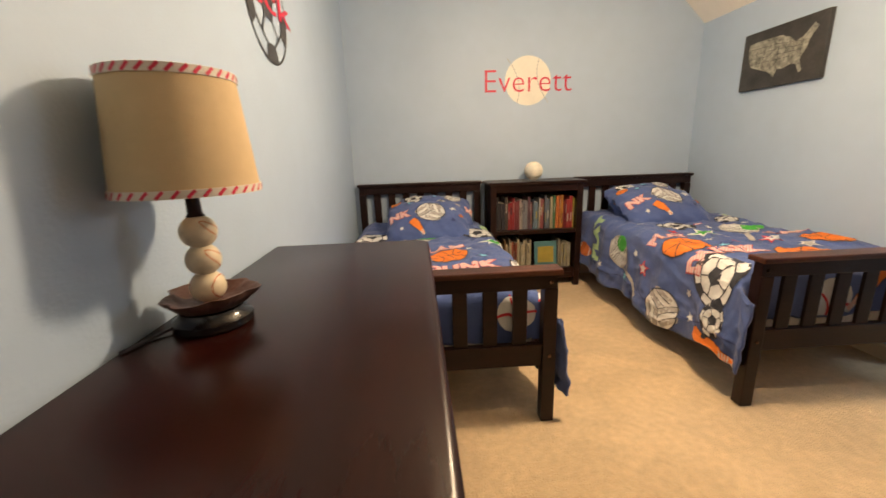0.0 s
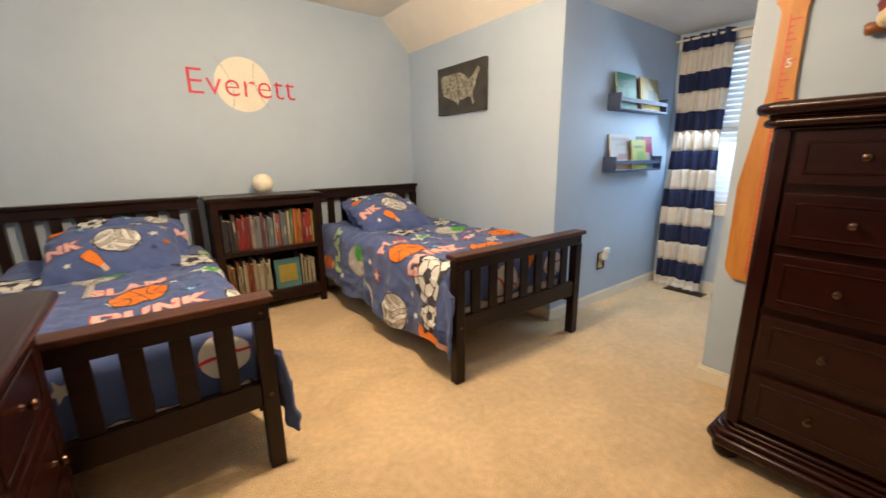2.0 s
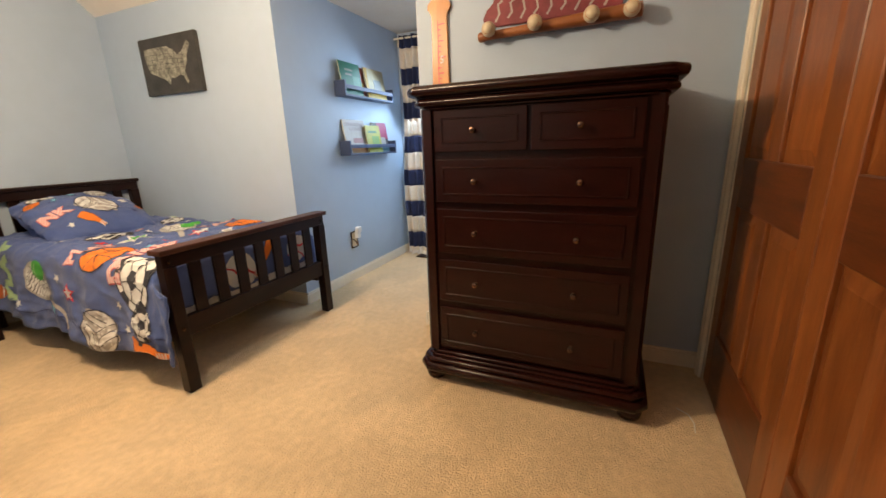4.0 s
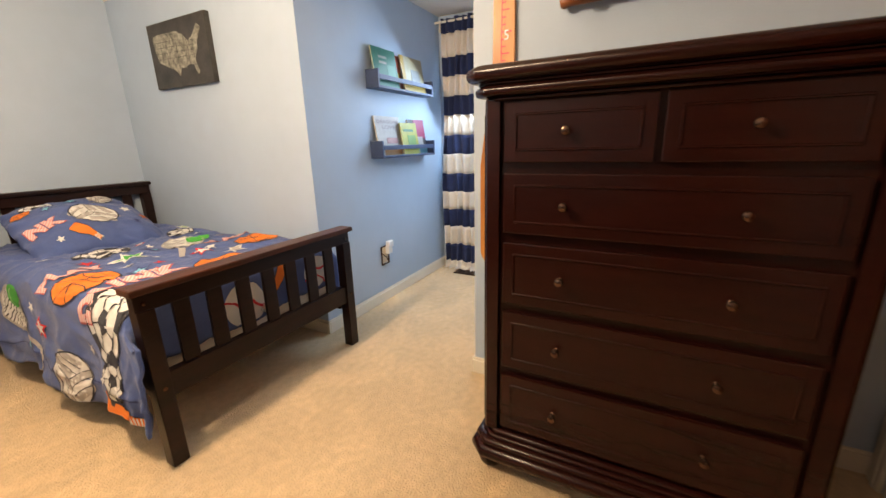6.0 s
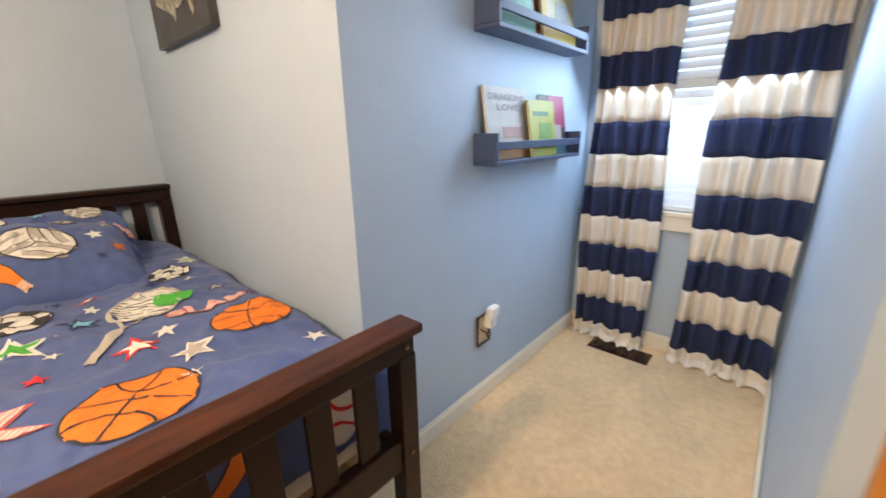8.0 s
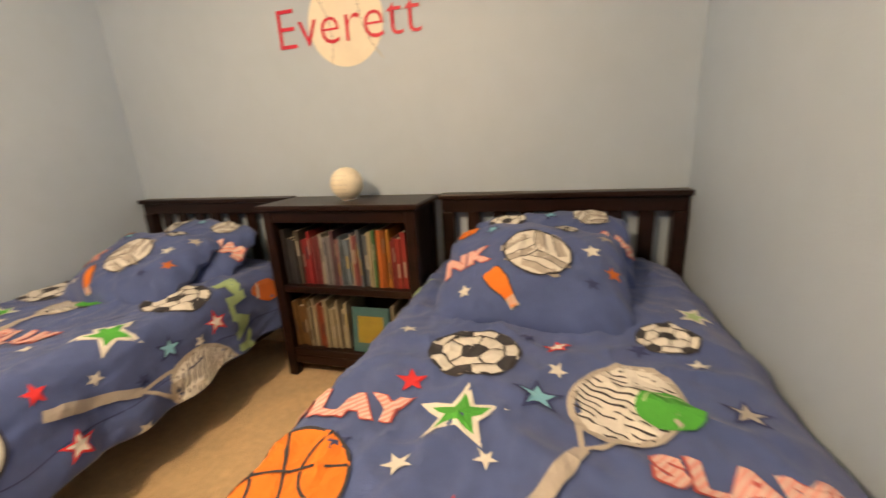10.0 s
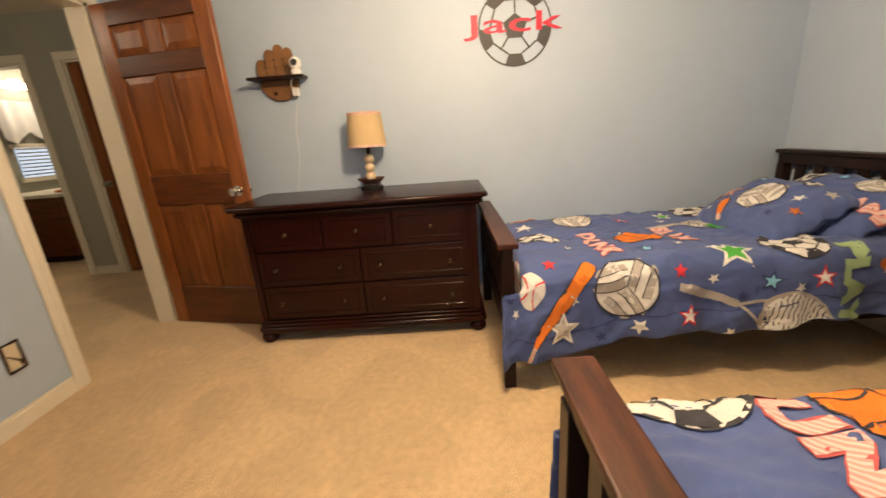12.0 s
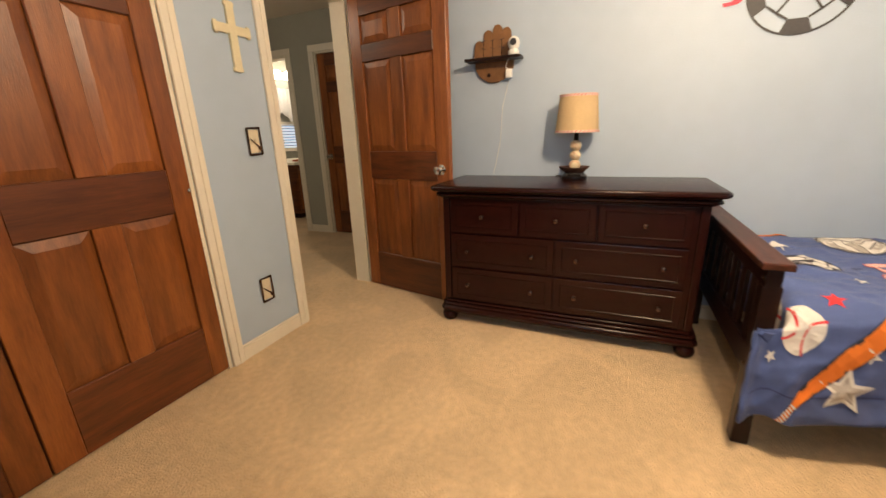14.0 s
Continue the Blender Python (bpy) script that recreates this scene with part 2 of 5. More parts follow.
class Print:
    """Flat printed shapes laid on a curved or plain surface: at(a, b, lift) gives the place."""

    def __init__(self, at, lift=0.0034, gap=0.0006):
        self.at, self.lift, self.gap = at, lift, gap
        self.bm, self.mats, self.level = bmesh.new(), [], 0

    def slot(self, m):
        if m not in self.mats:
            self.mats.append(m)
        return self.mats.index(m)

    def vert(self, a, b):
        return self.bm.verts.new(self.at(a, b, self.lift + self.gap * self.level))

    def face(self, vs, m):
        try:
            self.bm.faces.new(vs).material_index = m
        except ValueError:
            pass

    def fan(self, centre, outline, m, rings=4, up=True):
        k = self.slot(m)
        c = self.vert(*centre)
        last = None
        for r in range(1, rings + 1):
            f = r / rings
            ring = [self.vert(centre[0] + (a - centre[0]) * f, centre[1] + (b - centre[1]) * f) for a, b in outline]
            for i in range(len(ring)):
                j = (i + 1) % len(ring)
                self.face((c, ring[i], ring[j]) if last is None else (last[i], ring[i], ring[j], last[j]), k)
            last = ring
        self.level += 1 if up else 0

    def strip(self, line, width, m, cols=1, up=True):
        """A band along line; width a number or a function of 0..1."""
        k = self.slot(m)
        n = len(line)
        last = None
        for i, (a, b) in enumerate(line):
            da = line[min(i + 1, n - 1)][0] - line[max(i - 1, 0)][0]
            db = line[min(i + 1, n - 1)][1] - line[max(i - 1, 0)][1]
            d = math.hypot(da, db) or 1
            w = width(i / (n - 1)) if callable(width) else width
            row = [self.vert(a - db / d * w * (c / cols - 0.5), b + da / d * w * (c / cols - 0.5)) for c in range(cols + 1)]
            if last:
                for c in range(cols):
                    self.face((last[c], row[c], row[c + 1], last[c + 1]), k)
            last = row
        self.level += 1 if up else 0

    def done(self, name, parent=None, label=""):
        bm = self.bm
        bmesh.ops.recalc_face_normals(bm, faces=bm.faces[:])
        return part(name, bm, None, parent, label, mats=self.mats)


def arc(cx, cy, r, a0, a1, n=16, ry=None):
    return [(cx + r * math.cos(radians(a0 + (a1 - a0) * i / n)), cy + (ry or r) * math.sin(radians(a0 + (a1 - a0) * i / n))) for i in range(n + 1)]


def star_line(cx, cy, r, turn=0.0, inner=0.42, sub=2):
    pts = []
    for i in range(10):
        q = r if i % 2 == 0 else r * inner
        t = radians(90 + turn + 36 * i)
        pts.append((cx + q * math.cos(t), cy + q * math.sin(t)))
    out = []
    for p, q in zip(pts, pts[1:] + pts[:1]):
        out += [(p[0] + (q[0] - p[0]) * k / sub, p[1] + (q[1] - p[1]) * k / sub) for k in range(sub)]
    return out


def line(p, q, n=8):
    return [(p[0] + (q[0] - p[0]) * i / n, p[1] + (q[1] - p[1]) * i / n) for i in range(n + 1)]


# motifs of the bedding; at: the cloth's surface, o: the thing they are printed on
def p_star(at, o, a, b, r, fill, edge=None, turn=0.0):
    p = Print(at)
    if edge:
        p.fan((a, b), star_line(a, b, r, turn), edge, 3)
        p.fan((a, b), star_line(a, b, r * 0.66, turn), fill, 2)
    else:
        p.fan((a, b), star_line(a, b, r, turn), fill, 3)
    p.done("printed_star", o)


def p_soccer(at, o, a, b, r, turn=0.0, body=None, dark=None, name="printed_soccer_ball", ring=0.035):
    p = Print(at)
    dark = dark or BLACK
    if body:
        p.fan((a, b), arc(a, b, r, 0, 360, 40)[:-1], body, 9)
    p.strip(arc(a, b, r * 0.985, 0, 360, 48), r * ring * 2, dark)
    pent = [(a + r * 0.34 * math.cos(radians(turn + 72 * i)), b + r * 0.34 * math.sin(radians(turn + 72 * i))) for i in range(5)]
    p.fan((a, b), [q for i in range(5) for q in line(pent[i], pent[(i + 1) % 5], 3)[:-1]], dark, 3)
    for i in range(5):
        t = turn + 72 * i
        far = (a + r * 0.66 * math.cos(radians(t)), b + r * 0.66 * math.sin(radians(t)))
        p.strip(line(pent[i], far, 5), r * 0.045, dark, up=False)
        rim = arc(a, b, r * 0.97, t + 36 - 17, t + 36 + 17, 6)
        c0 = (a + r * 0.70 * math.cos(radians(t + 36 - 15)), b + r * 0.70 * math.sin(radians(t + 36 - 15)))
        c1 = (a + r * 0.70 * math.cos(radians(t + 36 + 15)), b + r * 0.70 * math.sin(radians(t + 36 + 15)))
        mid = (a + r * 0.84 * math.cos(radians(t + 36)), b + r * 0.84 * math.sin(radians(t + 36)))
        p.fan(mid, rim + [c1, c0], dark, 2, up=False)
        p.strip(line(far, c0, 4), r * 0.045, dark, up=False)
        p.strip(line(far, (a + r * 0.70 * math.cos(radians(t - 36 + 15)), b + r * 0.70 * math.sin(radians(t - 36 + 15))), 4), r * 0.045, dark, up=False)
    return p.done(name, o)


def p_volley(at, o, a, b, r, turn=0.0):
    p = Print(at)
    p.fan((a, b), arc(a, b, r, 0, 360, 40)[:-1], WHITE, 9)
    for i in range(3):
        t = radians(turn + 120 * i)

        def rot(u, v):
            k = min(1.0, 0.97 / max(1e-6, math.hypot(u, v)))
            u, v = u * k, v * k
            return (a + r * (u * math.cos(t) - v * math.sin(t)), b + r * (u * math.sin(t) + v * math.cos(t)))

        def bend(off, start):
            return [rot(off + 0.28 * s * s, start + s * (1.02 - start)) for s in (k / 10 for k in range(11))]
        p.strip(bend(0.14, 0.02), r * 0.27, GREY, 2, up=False)
        p.strip(bend(0.68, -0.30), r * 0.24, GREY, 2, up=False)
        p.level += 1
        for off, start in ((0.0, 0.0), (0.28, -0.14), (0.55, -0.30)):
            p.strip(bend(off, start), r * 0.032, BLACK, up=False)
        p.level -= 1
    p.level += 2
    p.strip(arc(a, b, r * 0.985, 0, 360, 48), r * 0.06, BLACK)
    return p.done("printed_volleyball", o)


def p_basket(at, o, a, b, r, turn=0.0):
    p = Print(at)
    p.fan((a, b), arc(a, b, r, 0, 360, 40)[:-1], ORANGE, 9)
    t = radians(turn)

    def rot(u, v):
        return (a + r * (u * math.cos(t) - v * math.sin(t)), b + r * (u * math.sin(t) + v * math.cos(t)))
    p.strip(arc(a, b, r * 0.985, 0, 360, 48), r * 0.05, BLACK)
    p.strip([rot(-0.97 + 1.94 * k / 12, 0.10 * math.sin(k / 12 * math.pi)) for k in range(13)], r * 0.045, BLACK, up=False)
    p.strip([rot(0.08 * math.sin(k / 12 * math.pi), -0.97 + 1.94 * k / 12) for k in range(13)], r * 0.045, BLACK, up=False)
    for s in (-1, 1):
        p.strip([rot(s * (0.32 + 0.38 * (2 * k / 12 - 1) ** 2), -0.72 + 1.44 * k / 12) for k in range(13)], r * 0.045, BLACK, up=False)
    return p.done("printed_basketball", o)


def p_baseball(at, o, a, b, r, turn=0.0):
    p = Print(at)
    p.fan((a, b), arc(a, b, r, 0, 360, 32)[:-1], WHITE, 9)
    for s in (-1, 1):
        t = radians(turn)
        pts = [(s * (0.25 + 0.45 * (2 * k / 12 - 1) ** 2), -0.80 + 1.6 * k / 12) for k in range(13)]
        pts = [(a + r * (u * math.cos(t) - v * math.sin(t)), b + r * (u * math.sin(t) + v * math.cos(t))) for u, v in pts]
        p.strip(pts, r * 0.12, RED, up=False)
    return p.done("printed_baseball", o)


def p_bat(at, o, a0, b0, a1, b1, w, grip=0.22):
    """From the barrel's end to the knob."""
    p = Print(at)
    ln = line((a0, b0), (a1, b1), 26)
    p.strip(ln, lambda f: w * (0.75 if f < 0.03 else 1.0 if f < 0.35 else max(0.42, 1.0 - (f - 0.35) * 1.1)) * 1.15, BLACK, 2)
    p.strip(ln[:-1], lambda f: w * (0.7 if f < 0.03 else 1.0 if f < 0.35 else max(0.42, 1.0 - (f - 0.35) * 1.1)), ORANGE, 2)
    g = line((a0 + (a1 - a0) * (1 - grip), b0 + (b1 - b0) * (1 - grip)), (a1, b1), 20)
    for k in range(0, 20, 2):
        p.strip([g[k], g[k + 1]], w * 0.5, WHITE, up=False)
    return p.done("printed_bat", o)


def p_racket(at, o, a, b, r, tail, green=True, long=1.15):
    """Head at (a, b), handle ends at tail."""
    p = Print(at)
    ang = math.degrees(math.atan2(tail[1] - b, tail[0] - a))
    c, s = math.cos(radians(ang)), math.sin(radians(ang))

    def rot(u, v):
        return (a + u * c - v * s, b + u * s + v * c)
    head = [rot(r * long * math.cos(radians(k * 10)), r * 0.85 * math.sin(radians(k * 10))) for k in range(37)]
    p.fan((a, b), head[:-1], WHITE, 4)
    for k in range(-6, 7):
        q = k / 7
        h = r * 0.85 * math.sqrt(1 - q * q) * 0.97
        p.strip([rot(q * r * long + 0.006 * (i % 2), -h + 2 * h * i / 8) for i in range(9)], 0.0055, BLACK, up=False)
    p.level += 1
    p.strip(head, r * 0.13, GREY)
    neck = ((tail[0] - a) * 0.48 + a, (tail[1] - b) * 0.48 + b)
    p.strip(line(rot(r * 0.95, r * 0.42), neck, 6), r * 0.10, GREY, up=False)
    p.strip(line(rot(r * 0.95, -r * 0.42), neck, 6), r * 0.10, GREY)
    p.strip(line(neck, tail, 12), r * 0.24, GREY, 2)
    if green:
        g = rot(-r * 0.15, r * 0.62)
        p.fan(g, arc(g[0], g[1], r * 0.5, 0, 360, 24)[:-1], GREEN, 4)
        p.strip(arc(g[0], g[1], r * 0.36, 20, 160, 10), r * 0.04, MINT)
    return p.done("printed_racket", o)


def p_football(at, o, a, b, r, turn=0.0):
    p = Print(at)
    t = radians(turn)
    ln = line((a - r * math.cos(t), b - r * math.sin(t)), (a + r * math.cos(t), b + r * math.sin(t)), 16)
    p.strip(ln, lambda f: r * 1.15 * math.sin(math.pi * min(max(f, 0.02), 0.98)) ** 0.8, RUST, 4)
    for f in (0.2, 0.8):
        c = (ln[0][0] + (ln[-1][0] - ln[0][0]) * f, ln[0][1] + (ln[-1][1] - ln[0][1]) * f)
        h = r * 0.36
        p.strip(line((c[0] - h * math.sin(t), c[1] + h * math.cos(t)), (c[0] + h * math.sin(t), c[1] - h * math.cos(t)), 4), r * 0.13, WHITE, up=False)
    return p.done("printed_football", o)


def p_word(at, o, text, a, b, size, turn, fill, edge, width=None):
    t = radians(turn)
    for fat, m, lift in ((0.088, edge, 0.0036), (0.062, fill, 0.0050)):
        bm = lettering(text, 1.0, fat)
        bmesh.ops.subdivide_edges(bm, edges=[e for e in bm.edges if e.calc_length() > 0.12], cuts=2)
        bmesh.ops.triangulate(bm, faces=bm.faces[:])
        k = size / 0.73
        for v in bm.verts:
            u, w = v.co.x * k * (width or 1.1), v.co.y * k
            v.co = at(a + u * math.cos(t) - w * math.sin(t), b + u * math.sin(t) + w * math.cos(t), lift)
        part("printed_word", bm, m, o)


# ---- structure ----
W, L, XW = 3.05, 4.315, 4.65          # knee wall, head wall, window wall
YA, YB = 1.49, 2.496                  # the dormer's sides
H, KNEE, XS = 2.448, 2.18, 2.76       # ceiling, knee height, start of the slope
T = 0.12


def structure(name, bm, mat, label, category):
    return tagged(part(name, bm, mat), label, category, kind="structure")


def wall(name, items, label="pale blue painted bedroom wall", mat=WALL):
    return structure(name, boxes(items), mat, label, "wall")


structure("floor", boxes([(-3.4, XW + 0.3, -3.4, L + T, -0.1, 0.0)]), CARPET, "beige cut-pile carpet with soft mottled wear", "carpet")
XWEST = -0.022
wall("wall_west", [(-T, XWEST, 0.0, L, 0, H + 0.1)])
wall("wall_north", [(-T, W + 0.4, L, L + T, 0, H + 0.1)])
wall("wall_knee_north", [(W, W + T, YB, L, 0, KNEE)])
wall("wall_knee_south", [(W, W + T, 0.0, YA, 0, KNEE)])
wall("wall_dormer_north", [(W + T, XW, YB, YB + T, 0, KNEE + 0.05)], "deeper blue looking painted dormer side wall")
wall("wall_dormer_south", [(W + T, XW, YA - T, YA, 0, KNEE + 0.05)], "blue painted dormer side wall")
WY0, WY1, WZ0, WZ1 = 1.56, 2.46, 0.78, 2.06
wall("wall_window", [(XW, XW + T, YA - T, WY0, 0, KNEE + 0.05), (XW, XW + T, WY1, YB + T, 0, KNEE + 0.05),
                     (XW, XW + T, WY0, WY1, 0, WZ0), (XW, XW + T, WY0, WY1, WZ1, KNEE + 0.05)], "blue painted wall under the dormer window")
EX0, EX1, CX0, CX1, DH = 0.09, 0.835, 1.405, 2.955, 2.05
wall("wall_south", [(-T, EX0, -T, 0, 0, H + 0.1), (EX1, CX0, -T, 0, 0, H + 0.1), (CX1, W + T, -T, 0, 0, H + 0.1),
                    (EX0, EX1, -T, 0, DH, H + 0.1), (CX0, CX1, -T, 0, DH, H + 0.1)])
structure("ceiling", boxes([(-T, XS, -T, L + T, H, H + 0.1)]), CEILING, "flat white textured bedroom ceiling", "ceiling")
sl = slab([(XS, H), (W, KNEE), (W + 0.1, KNEE + 0.1), (XS, H + 0.3)], L + 2 * T, lambda a, b, d: (a, -T + d, b))
structure("ceiling_slope", sl, CEILING, "sloped white textured ceiling above the knee wall", "ceiling")
structure("ceiling_dormer", boxes([(W, XW + T, YA - T, YB + T, KNEE, KNEE + 0.1)]), CEILING, "low flat ceiling of the dormer", "ceiling")

# hall, closet and bathroom beyond the doors
wall("wall_hall_west", [(-1.32, -1.2, -1.78, -1.38, 0, H), (-1.32, -1.2, -0.61, -0.1, 0, H), (-1.32, -1.2, -3.3, -2.58, 0, H),
                        (-1.32, -1.2, -1.38, -0.61, 2.06, H), (-1.32, -1.2, -2.58, -1.78, 2.06, H)], "grey-green painted hallway wall", HALLWALL)
wall("wall_hall_back", [(-3.3, 1.42, -3.4, -3.3, 0, H), (1.30, 1.42, -3.3, -T, 0, H), (-1.2, -T, -T, 0, 0, H)], "grey-green painted hallway wall", HALLWALL)
wall("wall_bathroom", [(-3.3, -3.2, -3.3, -0.1, 0, H), (-3.2, -1.32, -0.2, -0.1, 0, H)], "pale painted bathroom wall", DECAL_CREAM)
structure("ceiling_hall", boxes([(-3.3, 1.42, -3.4, -T, H, H + 0.1)]), CEILING, "white hallway ceiling", "ceiling")
wall("wall_closet", [(1.42, W + T, -0.8, -0.7, 0, H), (W, W + T, -0.7, -T, 0, H)], "plain closet wall", WALL)


def baseboard(x0, x1, y0, y1):
    bm = boxes([(x0, x1, y0, y1, 0, 0.075)], 0.003)
    nx, ny = (0.004 if x1 - x0 < 0.05 else 0), (0.004 if y1 - y0 < 0.05 else 0)
    bm2 = boxes([(x0 + nx, x1 - nx, y0 + ny, y1 - ny, 0.074, 0.09)], 0.004)
    me = bpy.data.meshes.new("cap")
    bm2.to_mesh(me)
    bm2.free()
    bm.from_mesh(me)
    bpy.data.meshes.remove(me)
    structure("baseboard", bm, TRIM, "cream painted wooden baseboard", "baseboard")


for q in ((XWEST, XWEST + 0.014, 0.02, L), (0.014, W - 0.014, L - 0.014, L), (W - 0.014, W, YB - 0.014, L - 0.014), (W - 0.014, W, 0.0, YA + 0.014),
          (W, XW, YB - 0.014, YB), (W, XW, YA, YA + 0.014), (XW - 0.014, XW, YA + 0.014, YB - 0.014), (0.905, 1.335, 0, 0.014),
          (-1.2, -1.186, -1.708, -1.452)):
    baseboard(*q)


def casing(name, x0, x1, top, w=0.07, y=0.0, d=0.018, turn=None):
    """Cream moulded casing round an opening, in the plane y."""
    e = thing(name, "cream painted moulded door casing", "door casing", kind="structure")
    for nm, q in (("casing_side", (x0 - w, x0, 0, top)), ("casing_side", (x1, x1 + w, 0, top)), ("casing_head", (x0 - w, x1 + w, top, top + w))):
        bm = boxes([(q[0], q[1], y, y + d, q[2], q[3])], 0.004)
        o = part(nm, bm, TRIM, e)
        if nm == "casing_side":
            part("bead", boxes([(q[0] + w * 0.28, q[1] - w * 0.5, y + d - 0.003, y + d + 0.005, 0.0, q[3])], 0.003), TRIM, o)
    part("jamb", boxes([(x0 - 0.001, x0 + 0.018, y - T, y, 0, top), (x1 - 0.018, x1 + 0.001, y - T, y, 0, top), (x0, x1, y - T, y, top - 0.018, top + 0.001)]), TRIM, e)
    if turn:
        e.matrix_basis = turn
    return e


casing("door_frame_1", EX0, EX1, DH)
casing("door_frame_2", CX0, CX1, DH)


def knob_set(parent, x, z, y, s, mat=CHROME):
    k = part("knob", lathe([(0.032, 0), (0.032, 0.006), (0.012, 0.010), (0.011, 0.028), (0.024, 0.036), (0.029, 0.048), (0.024, 0.060), (0.0, 0.064)], 24, close=False), mat, parent, "round satin nickel door knob", True)
    k.matrix_basis = pose(x, y, z, -90 * s)


def panel_door(name, width, height, label, at, knob=True, flip=False):
    """Six raised panels between stiles and rails; local x along the leaf, faces at y = +-0.018."""
    e = thing(name, label, "door", kind="structure", at=at)
    st, mid, d = 0.10, 0.10, 0.018
    rows = ((0.28, 0.85), (1.04, 1.63), (1.74, height - 0.12))
    xs = ((st, width / 2 - mid / 2), (width / 2 + mid / 2, width - st))
    for x0, x1 in ((0, st), (width - st, width)):
        part("stile", boxes([(x0, x1, -d, d, 0.008, height)], 0.003), DOOR, e)
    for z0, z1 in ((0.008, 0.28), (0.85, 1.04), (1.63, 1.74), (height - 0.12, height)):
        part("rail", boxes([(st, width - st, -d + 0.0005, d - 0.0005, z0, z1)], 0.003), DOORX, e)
    for z0, z1 in rows:
        part("mullion", boxes([(width / 2 - mid / 2, width / 2 + mid / 2, -d + 0.0005, d - 0.0005, z0, z1)], 0.003), DOOR, e)
        for x0, x1 in xs:
            bm = bmesh.new()
            for s in (-1, 1):
                lo = [bm.verts.new((x, s * 0.004, z)) for x, z in ((x0, z0), (x1, z0), (x1, z1), (x0, z1))]
                g = 0.042
                hi = [bm.verts.new((x, s * 0.0145, z)) for x, z in ((x0 + g, z0 + g), (x1 - g, z0 + g), (x1 - g, z1 - g), (x0 + g, z1 - g))]
                bm.faces.new(hi)
                for i in range(4):
                    j = (i + 1) % 4
                    bm.faces.new((lo[i], lo[j], hi[j], hi[i]))
            bmesh.ops.recalc_face_normals(bm, faces=bm.faces[:])
            part("panel", bm, DOOR, e)
    if knob:
        for s in (-1, 1):
            knob_set(e, 0.06 if flip else width - 0.06, 0.925, s * 0.018, s)
    return e


lean = math.degrees(math.atan2(0.80, 0.17))
panel_door("door_1", 0.80, 2.03, "six-panel stained pine door standing open into the room", pose(0.10, 0.035, 0, 0, 0, lean))
panel_door("door_2", 0.735, 2.03, "closed six-panel stained pine closet door", pose(1.410, -0.022, 0), knob=False)
panel_door("door_3", 0.798, 2.03, "closed six-panel stained pine closet door shaded by the chest", pose(2.151, -0.022, 0), knob=False)
part("privacy_lock", lathe([(0.009, 0), (0.009, 0.004), (0.004, 0.005), (0, 0.007)], 16, close=False), CHROME, bpy.data.objects["door_2"], "small round steel lock").matrix_basis = pose(0.02, 0.018, 0.94, -90)
casing("door_frame_3", -1.38, -0.61, 2.05, turn=pose(-1.2, 0, 0) @ Matrix(((0, 1, 0, 0), (1, 0, 0, 0), (0, 0, 1, 0), (0, 0, 0, 1))))
casing("door_frame_4", -2.58, -1.78, 2.05, turn=pose(-1.2, 0, 0) @ Matrix(((0, 1, 0, 0), (1, 0, 0, 0), (0, 0, 1, 0), (0, 0, 0, 1))))
panel_door("door_4", 0.75, 2.03, "closed six-panel dark pine hallway door", pose(-1.24, -1.37, 0, 0, 0, 90), flip=True)

# bathroom seen through the hall
GLOW = glowing("lit_bulb", (1.0, 0.86, 0.68), 14)
DAY = glowing("daylight_behind_blinds", (0.62, 0.80, 1.0), 0.9)
van = thing("bathroom_vanity", "dark wooden bathroom vanity with a pale countertop", "vanity")
part("cabinet_body", boxes([(-2.9, -1.75, -3.28, -2.40, 0.08, 0.78)], 0.005), DOORX, van)
part("toe_kick", boxes([(-2.88, -1.80, -3.27, -2.46, 0.0, 0.08)]), ESPRESSO, van)
part("cabinet_door", boxes([(-2.30, -1.79, -2.40, -2.385, 0.14, 0.72)], 0.005), DOOR, van)
part("countertop", boxes([(-2.92, -1.72, -3.29, -2.37, 0.78, 0.82)], 0.008, 2), DECAL_CREAM, van)
tray = tagged(part("soap_tray", boxes([(-2.05, -1.88, -2.56, -2.44, 0.82, 0.845)], 0.01, 2), RUST), "small orange-brown soap tray on the countertop", "tray")
vl = thing("vanity_light", "lit bathroom vanity light with round frosted bulbs", "wall lamp")
part("back_plate", boxes([(-3.05, -2.35, -3.298, -3.27, 2.06, 2.16)], 0.01, 2), CHROME, vl)
for k in range(3):
    part("bulb", ball(0.07, (-2.92 + 0.22 * k, -3.20, 2.11)), GLOW, vl, "glowing frosted bulb", True)
bw = thing("window_2", "small bathroom window with bright daylight behind blinds", "window", kind="structure")
part("pane", boxes([(-3.15, -2.3, -3.296, -3.29, 1.0, 1.36)]), DAY, bw)
for k in range(8):
    part("slat", boxes([(-3.15, -2.3, -3.285, -3.26, 1.02 + 0.045 * k, 1.04 + 0.045 * k)]), GREY, bw)
part("window_frame", boxes([(-3.19, -2.25, -3.298, -3.26, 1.36, 1.41), (-3.19, -2.25, -3.298, -3.26, 0.94, 1.0)]), TRIM, bw)


def valance():
    bm = bmesh.new()
    n, m = 40, 6
    g = [[bm.verts.new((-3.19 + 1.0 * i / n, -3.22 + 0.02 * math.sin(i * 0.9), 1.92 - (0.44 + 0.07 * math.sin(i / n * math.pi * 5)) * j / m)) for j in range(m + 1)] for i in range(n + 1)]
    for i in range(n):
        for j in range(m):
            bm.faces.new((g[i][j], g[i + 1][j], g[i + 1][j + 1], g[i][j + 1]))
    return bm


